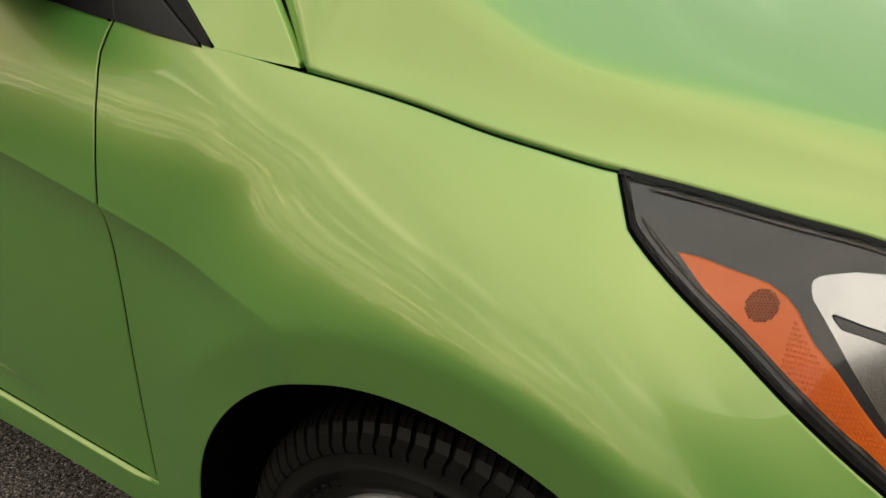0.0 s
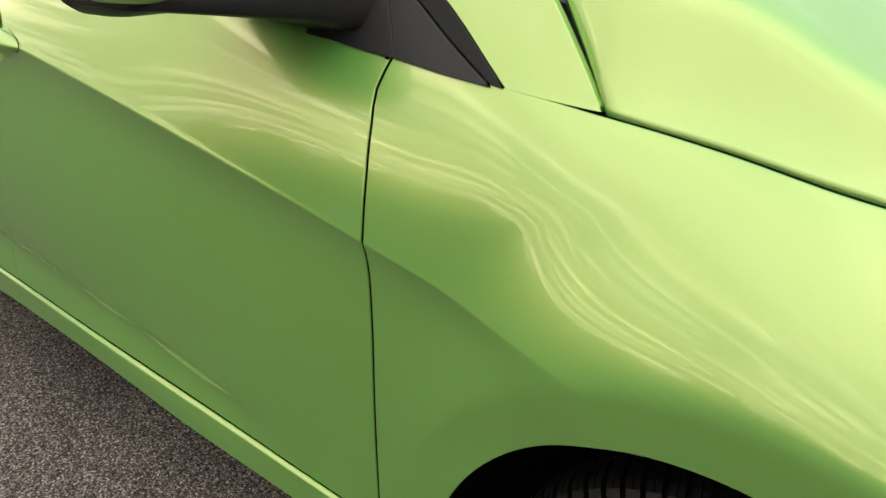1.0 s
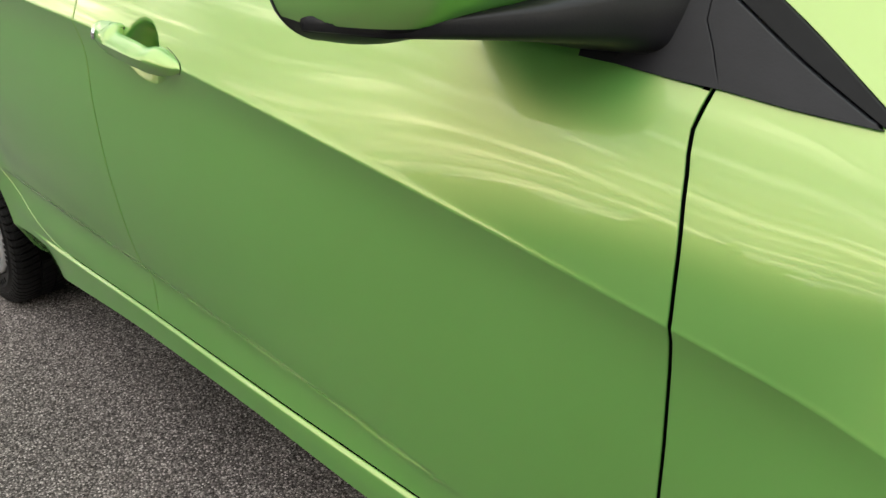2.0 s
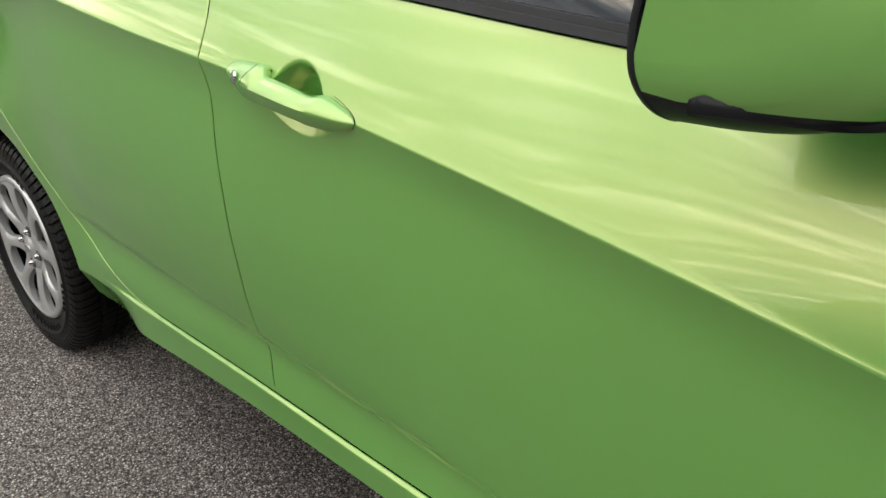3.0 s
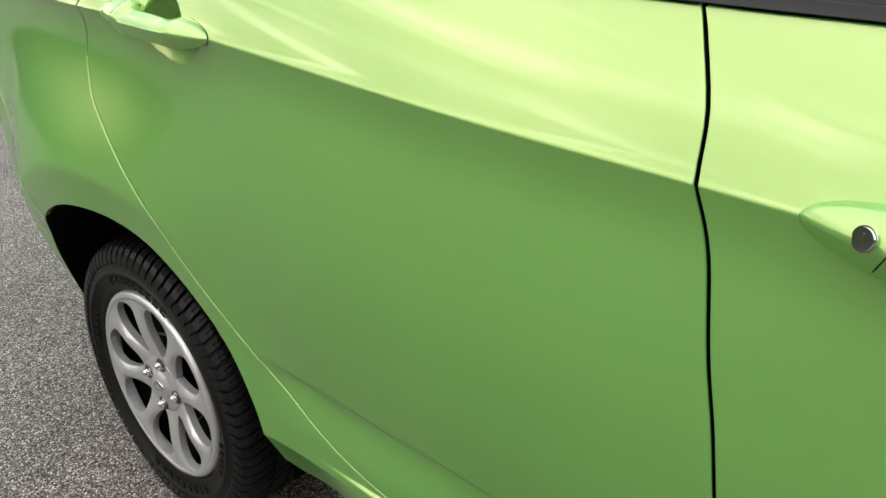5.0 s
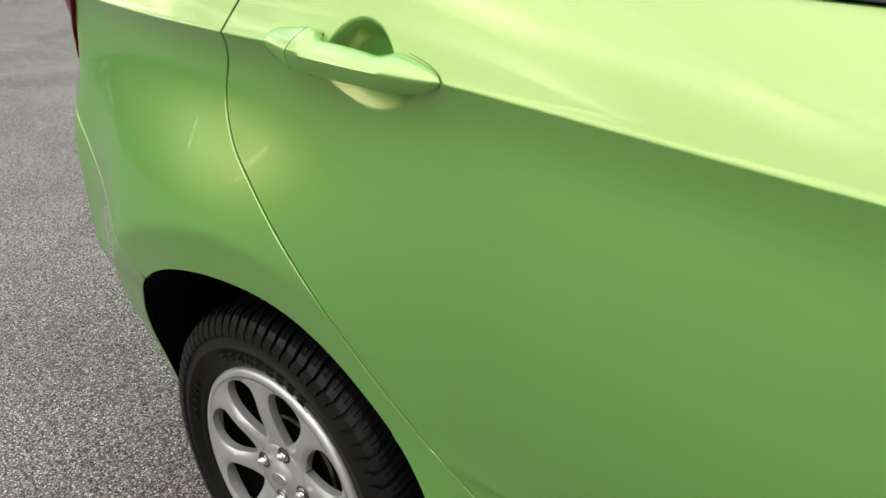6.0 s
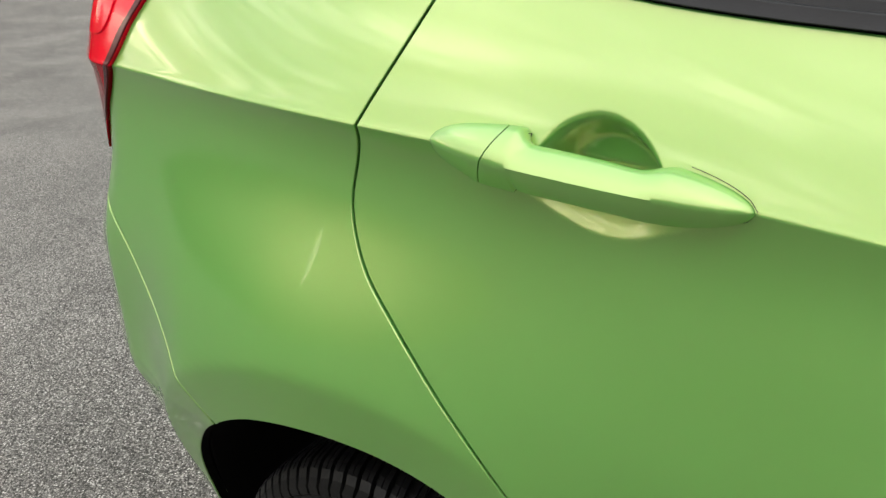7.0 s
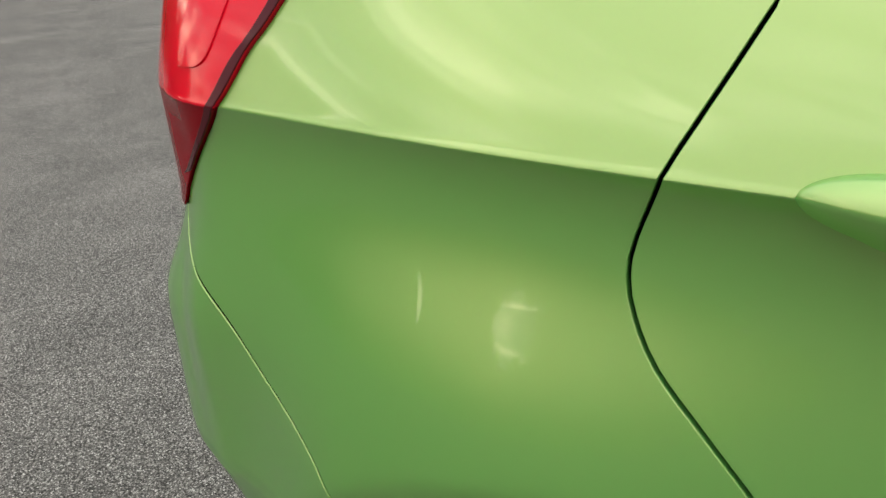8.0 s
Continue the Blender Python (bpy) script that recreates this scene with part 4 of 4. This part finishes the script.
strip("belt_moulding", -.86, -2.78, .0015, .0100, BLACK_TRIM, "black belt moulding below the side windows", -.006)
strip("belt_seal", -.86, -2.78, .0090, .0172, BLACK_TRIM, "black lip of the moulding against the glass", -.0015)
window_top = lambda a, b: [(x, z - .004) for x, z in rounded(pillar_rear) if a > x > b]
out = [(x, BELT(x) + .0145) for x in np.linspace(-.85, -1.87, 40)] + straight((-1.87, 1.036), (-1.92, 1.41))[1:] + window_top(-.87, -1.91)[::-1]
both("front_window", out, TINT, "dark tinted side window reflecting clouds", offset=.010, gap=.0, step=.1)
out = [(x, BELT(x) + .0145) for x in np.linspace(-1.93, -2.75, 40)] + straight((-2.75, 1.14), (-2.80, 1.285))[1:] + window_top(-1.98, -2.80)[::-1]
both("rear_window", out, TINT, "dark tinted side window reflecting clouds", offset=.010, gap=.0, step=.1)
out = straight((-1.87, 1.02), (-1.92, 1.41)) + straight((-1.985, 1.41), (-1.935, 1.02))
both("b_pillar", out, BLACK_TRIM, "black centre pillar cover", offset=.006, gap=.0)
out = straight((-2.75, 1.13), (-2.80, 1.285)) + straight((-2.86, 1.268), (-2.80, 1.117))
both("quarter_trim", out, BLACK_TRIM, "black trim behind the rear door window", offset=.006, gap=.0)


def between(name, low, high, n, crown, mat, label):
    """A curved sheet across the car between two heights: each of low and high is (x, y, z) at the near edge."""
    secs = []
    for t in np.linspace(0, 1, n):
        x, y, z = (a + (b - a) * t for a, b in zip(low, high))
        row = []
        for u in np.linspace(-1, 1, 25):
            k = 1 - u * u
            row.append((x + crown[0] * k, MID + u * (MID - y), z + crown[1] * k + crown[2] * math.sin(math.pi * t)))
        secs.append(row)
    return part(name, loft(secs, closed=False), mat, car, label)


edge_y = lambda x, z: flank(x, z) + .012
between("windscreen", (-.66, edge_y(-.66, .995), .975), (-1.42, edge_y(-1.42, 1.43), 1.425), 12, (.16, .01, .012), TINT, "curved dark windscreen")
between("roof", (-1.40, edge_y(-1.42, 1.43) - .01, 1.438), (-3.00, edge_y(-3.0, 1.36), 1.375), 20, (.0, .035, .028), PAINT, "lime-green roof")
between("rear_screen", (-3.00, edge_y(-3.0, 1.36), 1.370), (-3.46, .98, 1.08), 10, (-.10, .012, .01), TINT, "dark rear window")
between("tailgate", (-3.46, .98, 1.08), (-3.60, 1.00, .62), 12, (-.06, .0, .0), PAINT, "lime-green tailgate")
between("rear_bumper_middle", (-3.60, .94, .72), (-3.60, .94, .26), 8, (-.08, .0, .0), PAINT, "lime-green rear bumper")
between("cowl_panel", (-.56, .86, .955), (-.72, .86, .985), 4, (.03, .01, .0), BLACK_TRIM, "black plastic cowl below the windscreen")
between("front_bumper", (.36, 1.02, .655), (.36, 1.02, .22), 10, (.12, .0, .0), PAINT, "lime-green front bumper")
bm = bmesh.new()
bmesh.ops.create_cube(bm, size=1, matrix=Matrix.Translation((-1.95, MID, .62)) @ Matrix.Diagonal((2.3, 1.36, .36, 1)))
part("cabin_floor", bm, INTERIOR, car, "dark cabin interior", False)
out = straight((.10, .59), (.22, .56)) + straight((.22, .56), (.40, .57)) + straight((.40, .57), (.44, .30)) + straight((.44, .30), (.10, .24)) + straight((.10, .30), (.10, .58))
both("front_bumper_side", out, PAINT, "lime-green side of the front bumper")

# mirror with its black foot and the black sail
split = [(-.762, .9035), (-.778, .934), (-.790, .954), (-.791, .983)]
out = [(-.634, .8895), (-.70, .8955)] + rounded(split) + rounded([(-.785, .979), (-.711, .931), (-.634, .8905)])[1:-1]
line = rounded([(-.619, .8895), (-.668, .923), (-.733, .967), (-.772, .993)])
both("pillar_seal", line + rounded([(-.785, .9805), (-.711, .9325), (-.634, .8915)]), SEAL, "black rubber seal between the pillar and the corner trim", offset=-.002, gap=.0008)
both("sail_front", out, BLACK_TRIM, "black plastic corner trim in front of the side window", offset=-.004, gap=.0012)
out = rounded(split)[::-1] + [(-.80, .9065), (-.86, .914), (-.90, .918), (-.90, 1.02), (-.90, 1.066), (-.84, 1.027)]
both("sail_rear", out, BLACK_TRIM, "black plastic mirror base on the door", offset=-.004, gap=.0012)


def side_mirror():
    m = new("side_mirror")
    m.parent = car
    tagged(m, "side mirror with a green shell and black lower half")
    xr, zc, split_z = -1.058, 1.020, .967

    def bulge(z):
        """The rear edge, seen from the side, is bowed."""
        return -.004 + 5.0 * (z - 1.000) ** 2

    def outline(q):
        """Depth to the front, half height and place across the car of the housing at q, 0 at its outer end."""
        bend = math.sqrt(max(0, 1 - (1 - min(1, q / .20)) ** 2))
        return .085 + .080 * bend + .02 * q, .030 + .044 * bend, .548 + .205 * q

    def ring(q, lower, n):
        d, h, y = outline(q)
        dip = math.asin(min(1, max(0, (zc - split_z) / h)) ** (1 / .75))
        pts = []
        for a in np.linspace(-math.pi / 2, -dip, n) if lower else np.linspace(-dip, math.pi / 2, n):
            c, s = math.cos(a), math.sin(a)
            z = zc + h * math.copysign(abs(s) ** .75, s)
            pts.append((xr + .015 * q + bulge(z) + (d - bulge(z)) * max(0, c) ** .7, y, z))
        return pts
    qs = [0, .002, .006, .012, .02, .03, .045, .06, .08, .1, .13, .16, .2, .3, .45, .6, .75, .9, 1]
    bm = loft([ring(q, False, 20) for q in qs], closed=False)
    bm.faces.new([bm.verts.new(p) for p in ring(0, False, 20)])
    shell = part("mirror_shell", bm, PAINT, m, "lime-green painted mirror shell", sharp=40)
    bm = loft([ring(q, True, 10) for q in qs], closed=False)
    lower = part("mirror_underside", bm, BLACK_TRIM, m, "black plastic mirror underside")
    # rim round the glass
    secs = []
    for q in qs:
        d, h, y = outline(q)
        secs.append(((xr + .015 * q + bulge(zc + h), y, zc + h), (xr + .015 * q + bulge(zc - h), y, zc - h)))
    loop = [a for a, _ in secs] + [b for _, b in secs[::-1]]
    outer_a, outer_b = secs[0]
    for k in range(1, 8):
        z = outer_b[2] + (outer_a[2] - outer_b[2]) * k / 8
        loop.append((xr + bulge(z), outer_a[1], z))
    bm = bmesh.new()
    centre = Vector((xr + .005, .655, zc))
    rows = []
    for dx, sc in ((.0015, 1.002), (.0, 1.006), (-.004, 1.0), (-.005, .95), (.0, .90)):
        rows.append([bm.verts.new((p[0] + dx, centre.y + (p[1] - centre.y) * sc, centre.z + (p[2] - centre.z) * sc)) for p in loop])
    for a, b in zip(rows, rows[1:]):
        for i in range(len(loop)):
            j = (i + 1) % len(loop)
            bm.faces.new((a[i], a[j], b[j], b[i]))
    bmesh.ops.recalc_face_normals(bm, faces=bm.faces[:])
    rim = part("mirror_rim", bm, BLACK_TRIM, m, "black rim round the mirror glass")
    bm = bmesh.new()
    bm.faces.new([bm.verts.new((p[0] + .001, centre.y + (p[1] - centre.y) * .93, centre.z + (p[2] - centre.z) * .93)) for p in loop])
    glass = part("mirror_glass", bm, CHROME, m, "silvered mirror glass", False)
    # foot: from the sail out to the underside
    secs = []
    low_line = spline([.56, .60, .64, .70, .74, .765, .80], [.960, .955, .950, .941, .933, .925, .917])
    for y in np.linspace(.80, .565, 16):
        x0 = np.interp(y, [.565, .64, .70, .765, .80], [-1.02, -.995, -.965, -.93, -.90])
        x1 = np.interp(y, [.565, .64, .70, .765, .80], [-.915, -.872, -.842, -.812, -.800])
        z0, z1 = low_line(y), np.interp(y, [.60, .66, .72, .80], [.975, .978, .985, .985])
        ring_pts = []
        for a in np.linspace(0, 2 * math.pi, 28, endpoint=False):
            c, q = math.cos(a), math.sin(a)
            ring_pts.append(((x0 + x1) / 2 + (x1 - x0) / 2 * math.copysign(abs(c) ** .40, c), y + .02 * c, (z0 + z1) / 2 + (z1 - z0) / 2 * math.copysign(abs(q) ** .40, q)))
        secs.append(ring_pts)
    foot = part("mirror_foot", loft(secs), BLACK_TRIM, m, "black plastic mirror foot")
    far = new("side_mirror")
    far.parent = car
    tagged(far, m["label"])
    for p in (shell, lower, rim, glass, foot):
        mirrored(p, far)


side_mirror()


# ---- trees along the far edge of the parking area, behind the camera ----
def leaf_material():
    m, nt, b = material("tree_leaves")
    n = noise_tex(nt, 1.2, 5.0)
    r = ramp(nt, n.outputs[0], [(0.3, (0.030, 0.050, 0.014)), (0.7, (0.070, 0.105, 0.030))])
    nt.links.new(r.outputs[0], b.inputs["Base Color"])
    b.inputs["Roughness"].default_value = 0.7
    return m


LEAVES = leaf_material()
BARK = plain("bark", (0.09, 0.07, 0.05), 0.9, grain=8, vary=0.4)


def make_tree(height, seed):
    rng = random.Random(seed)
    t = new("tree")
    secs = []
    for k in range(7):
        z = height * .55 * k / 6
        r = .22 * (1 - .75 * k / 6) * height / 8
        secs.append([(r * math.cos(a) + .1 * math.sin(k), r * math.sin(a), z) for a in np.linspace(0, 2 * math.pi, 8, endpoint=False)])
    part("trunk", loft(secs), BARK, t)
    bm = bmesh.new()
    for _ in range(760):
        while True:
            p = Vector((rng.uniform(-1, 1), rng.uniform(-1, 1), rng.uniform(-1, 1)))
            if .25 < p.length < 1:
                break
        lump = 1 + .25 * math.sin(p.x * 5 + seed) * math.cos(p.y * 4 + seed * 2)
        c = Vector((p.x * height * .42 * lump, p.y * height * .42 * lump, height * .50 + p.z * height * .47 * lump))
        size = rng.uniform(.25, .60) * height / 8
        q = Euler((rng.uniform(0, 6), rng.uniform(0, 6), rng.uniform(0, 6))).to_matrix().to_4x4()
        bmesh.ops.create_icosphere(bm, subdivisions=1, radius=size, matrix=Matrix.Translation(c) @ q @ Matrix.Diagonal((1, .7, .35, 1)))
    part("crown", bm, LEAVES, t, "", False)
    return tagged(t, "leafy green tree at the edge of the parking area", "tree", "trees along the parking area")


rng = random.Random(5)
trees = [make_tree(6.0, 1), make_tree(7.0, 2), make_tree(5.0, 3)]
places = []
for i in range(46):
    a = radians(128 + 4.96 * i)
    r = 30 + rng.uniform(-3, 4)
    places.append((-1.5 + r * math.cos(a), r * math.sin(a)))
for i, (x, y) in enumerate(places):
    m = pose(x, y, ground_height(x, y) - .1, 0, 0, rng.uniform(0, 360))
    if i < 3:
        trees[i].matrix_basis = m
    else:
        copy_thing(trees[i % 3], m)


# ---- a plain brick building at the corner of the parking area ----
def corner_building(x0, y0, turn, length, depth, height):
    b = new("building")
    brick = plain("dull_brick", (0.17, 0.12, 0.09), 0.9, grain=3, vary=0.25, relief=0.004)
    slate = plain("dark_roofing", (0.06, 0.06, 0.065), 0.8, grain=4, vary=0.3)
    m = pose(x0, y0, ground_height(x0, y0) - .2, 0, 0, turn)

    def box(x, y, z, w, d, h):
        bm = bmesh.new()
        bmesh.ops.create_cube(bm, size=1, matrix=m @ Matrix.Translation((x + w / 2, y + d / 2, z + h / 2)) @ Matrix.Diagonal((w, d, h, 1)))
        return bm
    part("wall", box(0, 0, 0, length, .3, height), brick, b, "dull brick front wall", False)
    part("wall", box(0, .3, 0, .3, depth - .3, height), brick, b, "", False)
    part("wall", box(length - .3, .3, 0, .3, depth - .3, height), brick, b, "", False)
    part("wall", box(.3, depth - .3, 0, length - .6, .3, height), brick, b, "", False)
    part("roof", box(-.2, -.2, height, length + .4, depth + .4, .35), slate, b, "flat dark roof with a low parapet", False)
    for row in range(2):
        for k in range(int(length // 3)):
            x, z = 1.0 + 3 * k, 1.2 + 3.4 * row
            pane = part("window", box(x, -.03, z, 1.3, .06, 1.6), TINT, b, "dark window pane", False)
            part("window_sill", box(x - .08, -.14, z - .12, 1.46, .16, .10), slate, pane, "", False)
    return tagged(b, "tall dull brick building with a flat dark roof", "building")


corner_building(17.0, -6.0, 208, 9.5, 7.0, 12.0)
